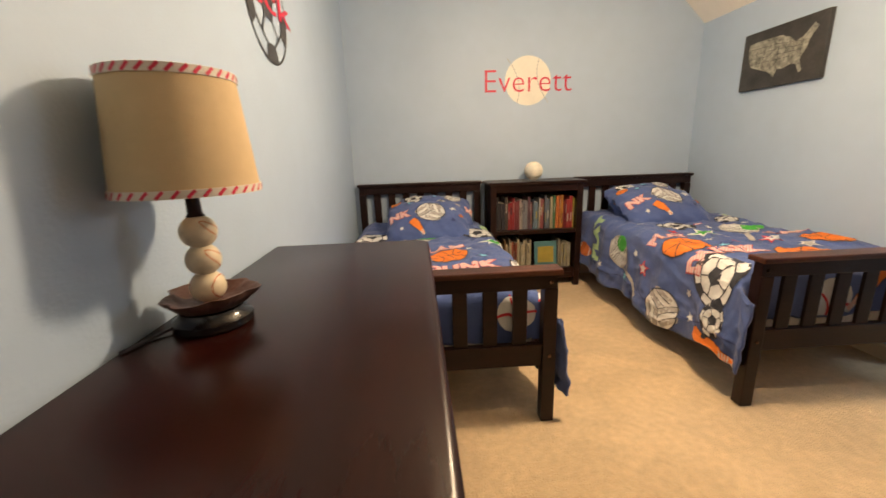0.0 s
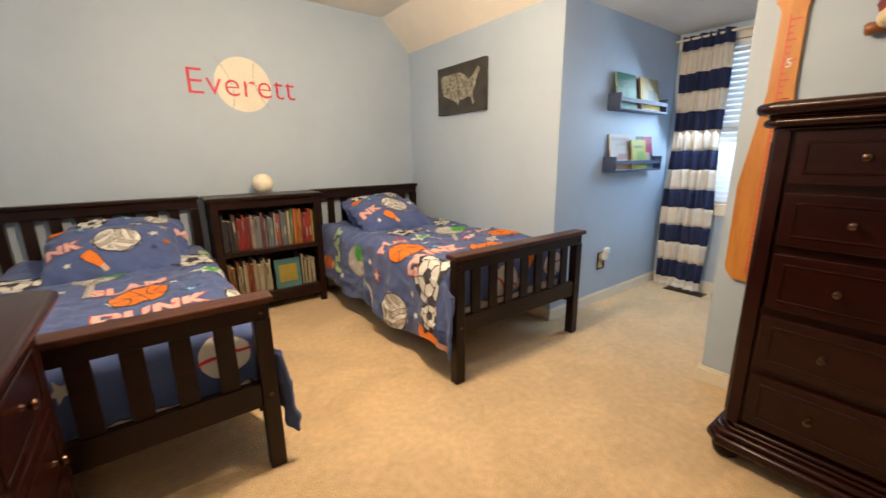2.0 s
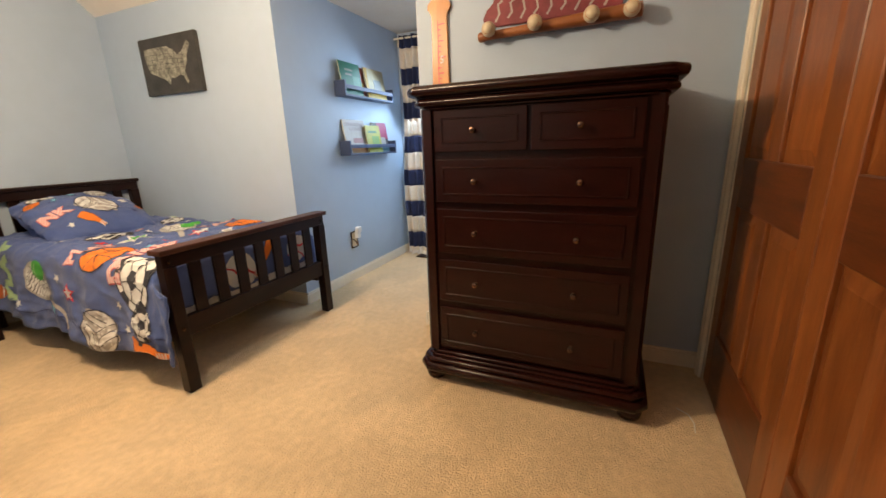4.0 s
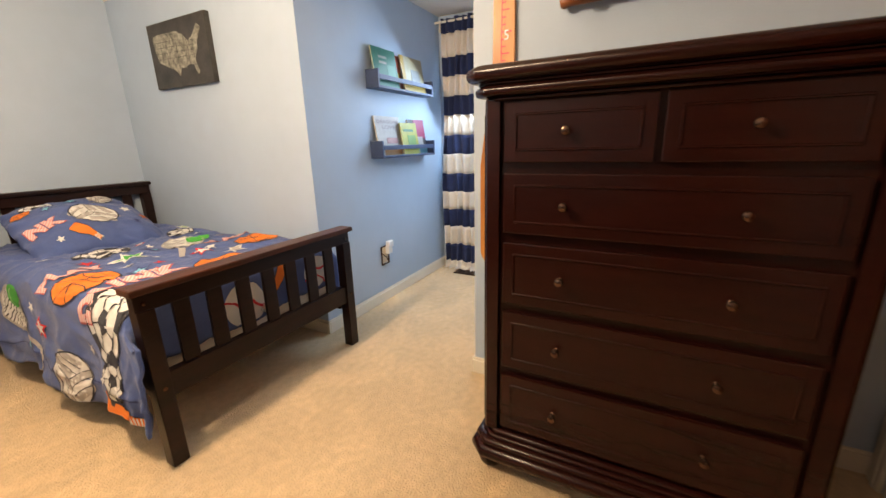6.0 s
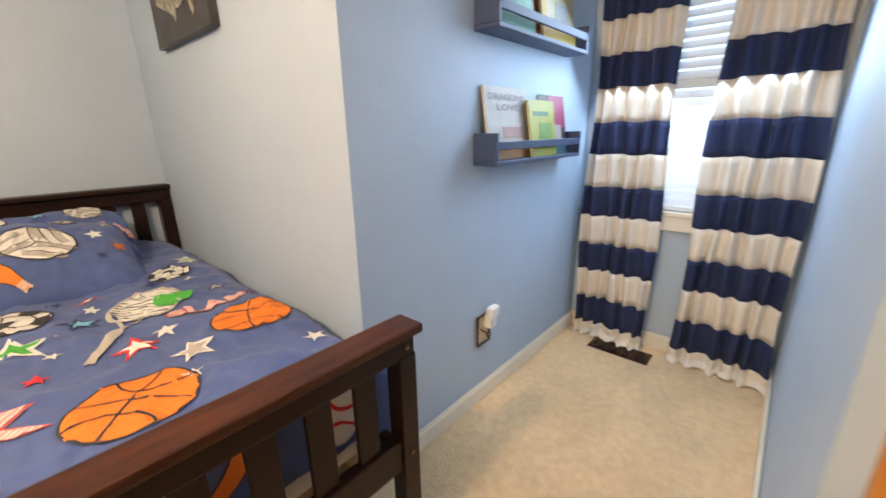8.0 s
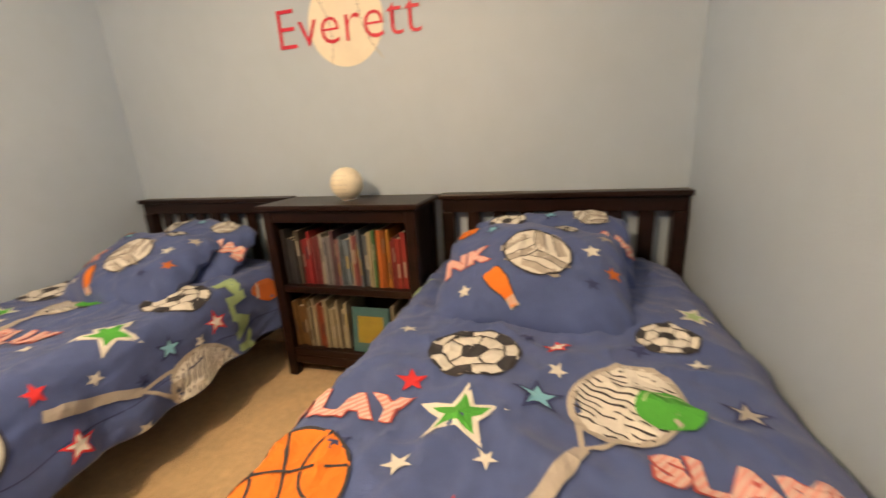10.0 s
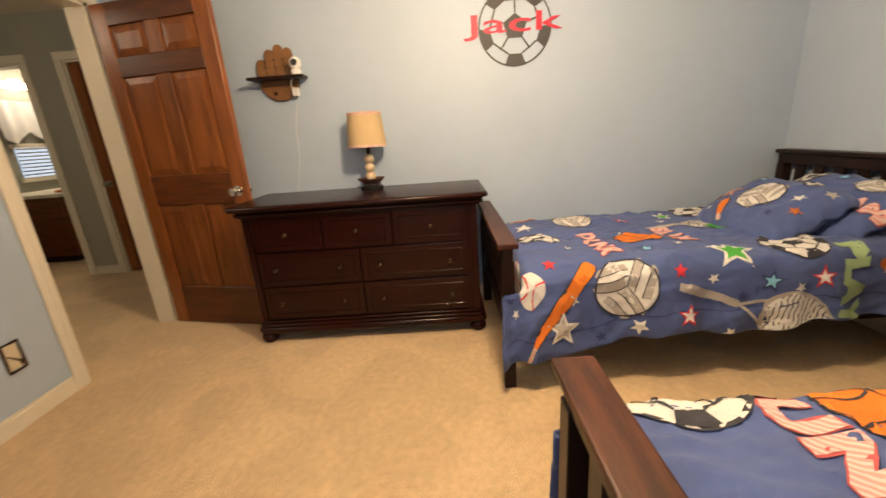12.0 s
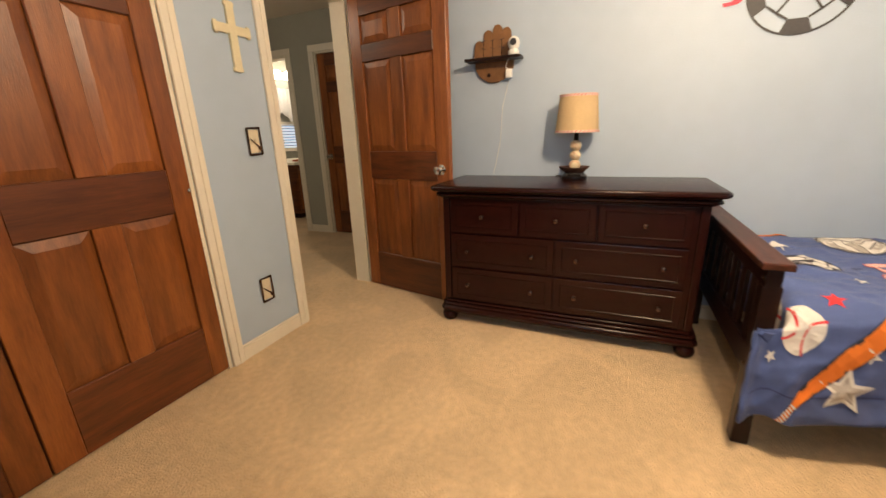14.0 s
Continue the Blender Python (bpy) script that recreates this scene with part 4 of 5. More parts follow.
def pillow(x, y, z, tilt, turn, label, seed, rear=False):
    """Stuffed pillow in a printed sham, leaning back on the headboard."""
    hw, hh, th = (0.33, 0.25, 0.10) if rear else (0.325, 0.265, 0.115)

    def local(a, b, front):
        u, v = a / hw, b / hh
        edge = max(0.0, (1 - abs(u) ** 2.6)) ** 0.55 * max(0.0, (1 - abs(v) ** 2.6)) ** 0.55
        # the middle of each side draws in, the corners stay soft
        px = 1 - 0.055 * (1 - v * v) - 0.10 * (u * u * v * v) ** 2
        pv = 1 - 0.060 * (1 - u * u) - 0.13 * (u * u * v * v) ** 2
        rim = min(1.0, 4 * (1 - max(abs(u), abs(v))))
        tuck = 0.012 * (1 - rim) * math.sin(a * 46 + b * 52 + seed)
        wr = 0.016 * noise.noise((a * 5, b * 5, seed)) + 0.010 * (1 - abs(noise.noise((a * 9, b * 6, seed + 5)))) ** 6
        wr += 0.006 * (1 - abs(noise.noise((a * 17 - b * 8, b * 14, seed + 9)))) ** 5
        sag = -0.035 * max(0.0, v) ** 2 * (u * u)
        return Vector((a * px, b * pv + sag + 0.012 * math.sin(a * 9 + seed), (th * edge + wr * edge) * (1 if front else -0.7) + tuck))
    m = pose(x, y, z, tilt, 0, turn)

    def at(a, b, lift=0.0):
        p = local(a, b, True)
        if lift:
            e = 0.004
            n = (local(a + e, b, True) - local(a - e, b, True)).cross(local(a, b + e, True) - local(a, b - e, True))
            p = p + n.normalized() * lift
        return m @ p
    bm = bmesh.new()
    nu, nv = 60, 48
    for front in (True, False):
        g = [[bm.verts.new(m @ local(-hw + 2 * hw * i / nu, -hh + 2 * hh * j / nv, front)) for j in range(nv + 1)] for i in range(nu + 1)]
        for i in range(nu):
            for j in range(nv):
                f = (g[i][j], g[i + 1][j], g[i + 1][j + 1], g[i][j + 1])
                bm.faces.new(f if front else f[::-1])
    bmesh.ops.remove_doubles(bm, verts=bm.verts[:], dist=0.0008)
    o = tagged(part("pillow", bm, CLOTH, smooth=True), label, "pillow", "bed pillows")
    if rear:
        p_soccer(at, o, -0.17, 0.15, 0.08, 10, WHITE)
        p_volley(at, o, 0.17, 0.17, 0.07, 50)
        p_basket(at, o, -0.26, -0.03, 0.06, 20)
        p_star(at, o, 0.01, 0.17, 0.04, AQUA, NAVY, 10)
        p_word(at, o, "AM", 0.26, 0.02, 0.07, -8, PINK, ROSE, 1.0)
        return o
    p_volley(at, o, 0.025, 0.00, 0.115, 20)
    p_word(at, o, "NK", -0.225, -0.03, 0.080, 8, PINK, ROSE, 0.9)
    p_bat(at, o, -0.125, -0.105, -0.03, -0.225, 0.058)
    p_star(at, o, 0.205, 0.045, 0.034, WHITE, None, 10)
    p_star(at, o, 0.255, 0.150, 0.032, GREY, None, 10)
    p_star(at, o, -0.145, 0.140, 0.036, AQUA, NAVY, 30)
    p_star(at, o, 0.195, -0.11, 0.024, NAVY, None, 10)
    p_star(at, o, -0.20, -0.17, 0.022, WHITE, None, 10)
    p_star(at, o, 0.265, -0.04, 0.03, RUST, None, 10)
    p_basket(at, o, -0.25, 0.185, 0.045, 20)
    p_soccer(at, o, 0.12, 0.195, 0.040, 10, WHITE)
    return o


pillow(0.660, 3.985, 0.660, 36, 0, "blue printed pillow leaning on the headboard behind another", 2.6, True)
pillow(2.480, 3.985, 0.700, 34, 0, "blue printed pillow leaning on the headboard behind another", 6.1, True)
pillow(0.600, 3.75, 0.655, 26, 0, "plump blue pillow printed with balls and stars", 4.2)
pillow(2.430, 3.73, 0.700, 25, 0, "plump blue pillow printed with balls and stars", 8.7)


# ---- dresser and chest ----
def knob(parent, at, turn):
    k = part("knob", lathe([(0.009, 0), (0.0055, 0.004), (0.0055, 0.011), (0.0105, 0.015), (0.013, 0.021), (0.0108, 0.027), (0.0045, 0.030), (0.0, 0.0305)], 18, close=False), BRASS, parent, "small round bronze knob", True)
    k.matrix_basis = at @ turn


def drawer(e, x, y0, y1, z0, z1, out, knobs):
    """A drawer whose front faces along out (+1 or -1 in x) at x."""
    xa, xb = (x - 0.018 * out, x)
    d = part("drawer", boxes([(min(xa, xb), max(xa, xb), y0, y1, z0, z1)], 0.004, 2), CHERRY, e)
    g = 0.032
    xc = x + 0.004 * out
    # moulded bead round the field of the front
    items = [(min(x, xc), max(x, xc), y0 + g, y1 - g, z0 + g, z0 + g + 0.007), (min(x, xc), max(x, xc), y0 + g, y1 - g, z1 - g - 0.007, z1 - g),
             (min(x, xc), max(x, xc), y0 + g, y0 + g + 0.007, z0 + g + 0.007, z1 - g - 0.007), (min(x, xc), max(x, xc), y1 - g - 0.007, y1 - g, z0 + g + 0.007, z1 - g - 0.007)]
    part("bead", boxes(items, 0.0018), CHERRY, d)
    for y in knobs:
        knob(d, Matrix.Translation((x, y, (z0 + z1) / 2)), pose(0, 0, 0, 0, 90 * out, 0))


def moulded(e, name, x0, x1, y0, y1, steps, cut=0.03):
    """A run moulding round the front and sides: half-round members (grow, z0, z1), with clipped front corners."""
    front_high = x0 < 1
    rows = []
    for g, z0, z1 in steps:
        h = z1 - z0
        k = min(0.45 * h, 0.016)
        rows += [(g - k, z0 + 0.0005), (g - 0.35 * k, z0 + 0.10 * h), (g - 0.06 * k, z0 + 0.30 * h), (g, z0 + 0.5 * h),
                 (g - 0.06 * k, z0 + 0.70 * h), (g - 0.35 * k, z0 + 0.90 * h), (g - k, z1)]
    bm = bmesh.new()
    rings = []
    for g, z in rows:
        xf, xb = (x1 + g, x0) if front_high else (x0 - g, x1)
        c = cut * (1 if front_high else -1)
        rings.append([bm.verts.new((a, b, z)) for a, b in ((xb, y0 - g), (xf - c, y0 - g), (xf, y0 - g + cut), (xf, y1 + g - cut), (xf - c, y1 + g), (xb, y1 + g))])
    for a, b in zip(rings, rings[1:]):
        for k in range(6):
            bm.faces.new((a[k], a[(k + 1) % 6], b[(k + 1) % 6], b[k]))
    bm.faces.new(rings[0])
    bm.faces.new(rings[-1])
    bmesh.ops.recalc_face_normals(bm, faces=bm.faces[:])
    part(name, bm, CHERRY, e, smooth=True)


def bun_foot(e, x, y):
    part("bun_foot", lathe([(0.030, 0), (0.044, 0.012), (0.050, 0.034), (0.044, 0.054), (0.036, 0.062)], 24, (x, y, 0)), CHERRY, e, smooth=True)


dr = thing("dresser", "long dark cherry dresser with seven drawers and bun feet", "dresser")
DX, DY0, DY1 = 0.515, 0.845, 2.212
part("carcass", boxes([(0.0, DX - 0.02, DY0 + 0.01, DY1 - 0.01, 0.14, 0.815)], 0.004), CHERRY, dr)
moulded(dr, "top", -0.004, DX, DY0, DY1, ((0.008, 0.786, 0.796), (0.028, 0.796, 0.820), (0.020, 0.820, 0.828), (0.052, 0.828, 0.862)))
moulded(dr, "plinth", 0.02, DX - 0.005, DY0, DY1, ((0.022, 0.058, 0.105), (0.014, 0.105, 0.125), (0.004, 0.125, 0.146)))
for y in (DY0 + 0.012, DY1 - 0.052):
    part("corner_post", boxes([(DX - 0.045, DX - 0.004, y, y + 0.04, 0.146, 0.79)], 0.008, 2), CHERRY, dr)
for q in ((0.905, 1.305, 0.585, 0.785, (1.10,)), (1.315, 1.71, 0.585, 0.785, (1.51,)), (1.72, 2.137, 0.585, 0.785, (1.935,)),
          (0.905, 1.505, 0.372, 0.575, (1.01, 1.39)), (1.515, 2.137, 0.372, 0.575, (1.625, 2.035)),
          (0.905, 1.505, 0.158, 0.362, (1.01, 1.39)), (1.515, 2.137, 0.158, 0.362, (1.625, 2.035))):
    drawer(dr, DX, *q[:4], 1, q[4])
for x in (0.075, DX - 0.03):
    for y in (DY0 + 0.03, DY1 - 0.03):
        bun_foot(dr, x, y)

ch = thing("chest_of_drawers", "tall dark cherry chest with six drawers and bun feet", "chest")
HX, HY0, HY1 = 2.505, 0.310, 1.225
part("carcass", boxes([(HX + 0.02, 3.025, HY0 + 0.012, HY1 - 0.012, 0.16, 1.31)], 0.004), CHERRY, ch)
moulded(ch, "top", HX, 3.028, HY0, HY1, ((0.008, 1.264, 1.276), (0.032, 1.276, 1.306), (0.024, 1.306, 1.315), (0.052, 1.315, 1.357)), 0.045)
moulded(ch, "plinth", HX, 3.026, HY0, HY1, ((0.046, 0.060, 0.108), (0.032, 0.108, 0.134), (0.014, 0.134, 0.148), (0.004, 0.148, 0.165)), 0.045)
for y, s in ((HY0, 1), (HY1, -1)):
    post = part("corner_post", slab([(HX + 0.05, y), (HX + 0.012, y), (HX + 0.001, y + s * 0.010), (HX + 0.001, y + s * 0.048), (HX + 0.05, y + s * 0.048)], 1.103, lambda a, b, d: (a, b, 0.165 + d)), CHERRY, ch)
    for k in range(3):
        part("flute", rod([(HX + 0.018 + 0.010 * k, y - s * 0.001, 0.20), (HX + 0.018 + 0.010 * k, y - s * 0.001, 1.23)], 0.0035, 8), CHERRY, post)
cy0, cy1 = HY0 + 0.062, HY1 - 0.062
for z0, z1 in ((0.885, 1.065), (0.655, 0.855), (0.425, 0.625), (0.185, 0.395)):
    drawer(ch, HX, cy0, cy1, z0, z1, -1, (0.572, 0.985))
drawer(ch, HX, cy0, 0.760, 1.095, 1.262, -1, (0.580,))
drawer(ch, HX, 0.775, cy1, 1.095, 1.262, -1, (0.988,))
for x in (HX + 0.03, 2.98):
    for y in (HY0 + 0.02, HY1 - 0.02):
        bun_foot(ch, x, y)

# ---- bookcase, books, ball ----
bc = thing("bookcase", "low espresso wooden bookcase with two full shelves", "bookcase")
BX0, BX1, BY0, BY1 = 1.135, 1.925, 3.985, 4.295


def bcpart(name, q, b=0.003):
    part(name, boxes([q], b), ESPRESSO, bc)


bcpart("top", (BX0 - 0.02, BX1 + 0.02, BY0 - 0.025, BY1 + 0.003, 0.900, 0.926), 0.006)
for x0 in (BX0, BX1 - 0.05):
    bcpart("leg", (x0, x0 + 0.05, BY0, BY0 + 0.045, 0.0, 0.900))
    bcpart("leg", (x0, x0 + 0.05, BY1 - 0.045, BY1, 0.0, 0.900))
    bcpart("side_panel", (x0 + 0.012, x0 + 0.038, BY0 + 0.045, BY1 - 0.045, 0.10, 0.900))
bcpart("back_panel", (BX0 + 0.05, BX1 - 0.05, BY1 - 0.015, BY1 - 0.005, 0.11, 0.900))
bcpart("shelf", (BX0 + 0.05, BX1 - 0.05, BY0 + 0.006, BY1 - 0.015, 0.480, 0.515))
bcpart("shelf", (BX0 + 0.05, BX1 - 0.05, BY0 + 0.006, BY1 - 0.015, 0.125, 0.165))
bcpart("apron", (BX0 + 0.05, BX1 - 0.05, BY0 + 0.004, BY0 + 0.024, 0.840, 0.900))
bcpart("apron", (BX0 + 0.05, BX1 - 0.05, BY0 + 0.008, BY0 + 0.028, 0.075, 0.125))

PAGES = material("book_pages", (0.72, 0.66, 0.54), 0.9, vary=0.12, scale=60, stretch=(8, 1, 1))
COVERS = {}


def cover(c):
    if c not in COVERS:
        COVERS[c] = material("book_cover", tuple(v * 0.46 for v in c), 0.4, vary=0.12, scale=20)
    return COVERS[c]


def book(w, h, d, colour, at, label, group, stripe=None):
    """Spine towards -y; w thick, h tall, d deep, standing on its origin."""
    e = thing("book", label, "book", group, at=at)
    part("cover", boxes([(0, 0.0018, 0, d, 0, h), (w - 0.0018, w, 0, d, 0, h), (0.0018, w - 0.0018, 0, 0.002, 0, h)]), cover(colour), e)
    part("page_block", boxes([(0.0019, w - 0.0019, 0.003, d - 0.004, 0.003, h - 0.003)]), PAGES, e)
    if stripe:
        lo = 0.15 + 0.5 * ((h * 977) % 1)
        part("spine_title", boxes([(w * 0.3, w * 0.7, -0.0008, 0.0005, h * lo, h * (lo + 0.28))]), cover(stripe), e)
    return e


UPPER = ((0.05, 0.05, 0.06), (0.10, 0.09, 0.07), (0.45, 0.03, 0.04), (0.55, 0.04, 0.05), (0.30, 0.05, 0.06), (0.62, 0.58, 0.50), (0.35, 0.36, 0.40),
         (0.20, 0.10, 0.13), (0.55, 0.25, 0.25), (0.25, 0.35, 0.45), (0.65, 0.60, 0.55), (0.40, 0.12, 0.12), (0.18, 0.22, 0.28), (0.70, 0.62, 0.40), (0.10, 0.30, 0.12),
         (0.75, 0.22, 0.05), (0.80, 0.35, 0.06), (0.30, 0.03, 0.04), (0.50, 0.05, 0.05), (0.62, 0.55, 0.10))
LOWER = ((0.30, 0.16, 0.06), (0.55, 0.48, 0.34), (0.45, 0.10, 0.05), (0.62, 0.55, 0.38), (0.66, 0.60, 0.44), (0.60, 0.52, 0.24), (0.58, 0.50, 0.30), (0.35, 0.30, 0.14),
         (0.50, 0.42, 0.16), (0.30, 0.26, 0.36))
rb = random.Random(7)


def hue(c):
    r, g, b = c
    if max(c) < 0.13:
        return "black"
    if min(c) > 0.33 and max(c) - min(c) < 0.3:
        return "cream"
    if r > 2 * g and r > 0.6:
        return "orange"
    if r > 2.2 * g:
        return "red"
    if g > r and g > b:
        return "green"
    if b >= r:
        return "blue-grey"
    return "tan"


def row_of_books(x, end, z, colours, tall):
    k = 0
    while True:
        w = rb.choice((0.008, 0.011, 0.014, 0.018, 0.024))
        if x + w > end:
            break
        h = rb.uniform(tall * 0.78, tall)
        c = colours[min(len(colours) - 1, int((k + rb.uniform(-0.4, 0.4)) * len(colours) / 36) % len(colours)) if k < 36 else rb.randrange(len(colours))]
        st = rb.choice((None, (0.75, 0.72, 0.62), (0.70, 0.55, 0.12), (0.05, 0.05, 0.08)))
        lean_deg = rb.choice((0, 0, 0, 1.5, -1.5))
        book(w, h, rb.uniform(0.17, 0.21), c, pose(x + (0.004 if lean_deg else 0), BY0 + 0.035 + rb.uniform(0, 0.02), z + 0.0005, 0, lean_deg * 0.6, 0),
             f"{hue(c)} picture book standing upright on the bookcase shelf", "shelved books", st)
        x += w + rb.uniform(0.0008, 0.004) + (0.003 if lean_deg else 0)
        k += 1


row_of_books(1.195, 1.870, 0.515, UPPER, 0.285)
row_of_books(1.195, 1.520, 0.165, LOWER, 0.27)
flat = thing("book", "wide teal and yellow picture book facing outward", "book", "shelved books", at=pose(1.53, BY0 + 0.03, 0.1655, -7))
part("cover", boxes([(0, 0.20, 0, 0.010, 0, 0.235)], 0.001), cover((0.12, 0.33, 0.38)), flat)
part("cover_picture", boxes([(0.03, 0.17, -0.0012, 0.0, 0.05, 0.19)]), cover((0.65, 0.50, 0.08)), flat)
row_of_books(1.745, 1.870, 0.165, ((0.55, 0.50, 0.38), (0.20, 0.38, 0.16), (0.65, 0.20, 0.16), (0.62, 0.58, 0.50)), 0.25)

SEAM = material("ball_leather", (0.80, 0.75, 0.62), 0.5, vary=0.12, scale=14, bump=0.3, bump_scale=60)
sp = thing("decorative_ball", "pale cream signed ball resting on a small stand", "ball")
part("ball", ball(0.078, (1.535, 4.13, 1.006), 32, 20), SEAM, sp, smooth=True)
part("stand", lathe([(0.040, 0), (0.040, 0.006), (0.034, 0.012)], 28, (1.535, 4.13, 0.926)), CHROME, sp, "clear ring stand", True)
pr = Print(lambda a, b, l: Vector((1.535, 4.13, 1.006)) + Vector((math.cos(a) * math.cos(b), math.sin(a) * math.cos(b), math.sin(b))) * (0.078 + l), 0.0004, 0.0002)
for k in range(5):
    b0 = -0.55 + 0.28 * k
    pr.strip([(-2.6 + 0.09 * i, b0 + 0.05 * math.sin(i * 1.7 + k)) for i in range(18)], 0.018, DECAL_GREY, up=False)
pr.done("handwriting", sp, "faded grey signatures")

# ---- table lamp ----
SHADE = material("burlap_shade", (0.58, 0.43, 0.24), 0.9, vary=0.06, scale=8, bump=0.12, bump_scale=500)
GLOSSBLACK = material("black_lacquer", (0.012, 0.010, 0.010), 0.2, vary=0.2)
LEATHER = material("glove_leather", (0.085, 0.035, 0.022), 0.5, vary=0.3, scale=12, bump=0.4, bump_scale=50)
LB = material("baseball_ceramic", (0.66, 0.55, 0.38), 0.35, vary=0.16, scale=14)
LX, LY, LZ = 0.104, 1.552, 0.862
tl = thing("table_lamp", "table lamp with stacked baseballs, glove base and burlap shade", "lamp")
part("base_plate", lathe([(0.068, 0), (0.074, 0.004), (0.074, 0.018), (0.062, 0.026), (0.058, 0.036)], 36, (LX, LY, LZ)), GLOSSBLACK, tl, "glossy black round base", True)
part("glove_dish", lathe([(0.045, 0.036), (0.062, 0.042), (0.080, 0.062), (0.084, 0.070), (0.078, 0.070), (0.055, 0.052), (0.02, 0.047)], 48, (LX, LY, LZ),
                        wobble=lambda a, z: 1 + (0.10 * math.sin(3 * a + 0.6) + 0.07 * math.sin(7 * a) + 0.04 * math.sin(13 * a)) * (z - 0.03) * 22), LEATHER, tl, "crinkled brown leather glove dish", True)
for k, (r, z) in enumerate(((0.033, 0.080), (0.032, 0.136), (0.033, 0.192))):
    bb = part("baseball", ball(r, (LX, LY, LZ + z), 24, 16), LB, tl, "cream ceramic baseball", True)
    s = Print(lambda a, b, l, z=z, r=r: Vector((LX, LY, LZ + z)) + Vector((math.cos(a) * math.cos(b), math.sin(a) * math.cos(b), math.sin(b))) * (r + l), 0.0003, 0.0002)
    for side in (0, math.pi):
        s.strip([(side + 0.9 * math.cos(t * 0.2618 * 1.0 + k), 0.75 * math.sin(t * 0.2618)) for t in range(25)], 0.07, RUST, up=False)
    s.done("stitching", bb)
part("neck", lathe([(0.017, 0.222), (0.013, 0.228), (0.012, 0.27), (0.014, 0.285), (0.010, 0.32)], 20, (LX, LY, LZ)), ESPRESSO, tl, smooth=True)
sh = part("shade", lathe([(0.122, 0.268), (0.104, 0.472), (0.1025, 0.472), (0.1205, 0.268)], 64, (LX, LY, LZ), close=False), SHADE, tl, "tapered tan burlap shade", True)
for z, r in ((0.266, 0.1235), (0.462, 0.1065)):
    part("shade_band", lathe([(r, z), (r, z + 0.014), (r - 0.004, z + 0.014), (r - 0.004, z), (r, z)], 64, (LX, LY, LZ), close=False), CUR_W, tl, "cream trim band")
    st = Print(lambda a, b, l, z=z, r=r: Vector((LX + (r + l) * math.cos(a / r), LY + (r + l) * math.sin(a / r), LZ + z + b)), 0.0006, 0.0002)
    for k in range(34):
        a = 2 * math.pi * r * k / 34
        st.strip([(a, 0.001), (a + 0.006, 0.007), (a + 0.012, 0.013)], 0.0055, DECAL_RED, up=False)
    st.done("red_stitching", tl)
part("harp_spider", boxes([(LX - 0.104, LX + 0.104, LY - 0.002, LY + 0.002, LZ + 0.459, LZ + 0.463), (LX - 0.002, LX + 0.002, LY - 0.104, LY + 0.104, LZ + 0.459, LZ + 0.463), (LX - 0.004, LX + 0.004, LY - 0.004, LY + 0.004, LZ + 0.31, LZ + 0.460)]), BRASS, tl)
part("power_cord", rod([(LX - 0.06, LY - 0.03, LZ + 0.008), (LX - 0.085, LY - 0.07, LZ + 0.004), (0.000, LY - 0.12, LZ + 0.004)], 0.0028, 8), BLACK, tl)

# ---- wall decals ----
nm = tagged(part("name_lettering", fitted(lettering("Everett", 1.0, -0.012), 0.757, 0.178, lambda a, b: (1.528 + a, L - 0.0045, 1.756 + b)), DECAL_RED), "red vinyl name lettering on the blue wall", "wall decal")
dp = Print(lambda a, b, l: (a, L - l, b), 0.0016, 0.0006)
dp.fan((1.522, 1.756), arc(1.522, 1.756, 0.2, 0, 360, 64)[:-1], DECAL_CREAM, 2)
for s in (-1, 1):
    curve = [(1.522 + s * (0.085 + 0.055 * (2 * k / 24 - 1) ** 2) - 0.045 * (2 * k / 24 - 1), 1.756 - 0.18 + 0.36 * k / 24) for k in range(25)]
    dp.strip(curve, 0.004, DECAL_GREY, up=False)
    for k in range(2, 24, 2):
        a, b = curve[k]
        dp.strip([(a - 0.010, b + 0.005), (a, b), (a + 0.010, b + 0.005)], 0.003, DECAL_GREY, up=False)
tagged(dp.done("baseball_decal"), "cream vinyl baseball decal on the blue wall", "wall decal")
tagged(part("name_lettering", fitted(lettering("Jack", 1.0, 0.008), 0.615, 0.142, lambda a, b: (XWEST + 0.0050, 2.512 + a, 1.786 + b)), DECAL_RED), "bold red vinyl name lettering over a ball decal", "wall decal")
tagged(p_soccer(lambda a, b, l: (XWEST + l, a, b), None, 2.524, 1.778, 0.225, 90, None, DECAL_BLACK, "soccer_decal", 0.022), "charcoal outlined vinyl soccer ball decal on the wall", "wall decal")

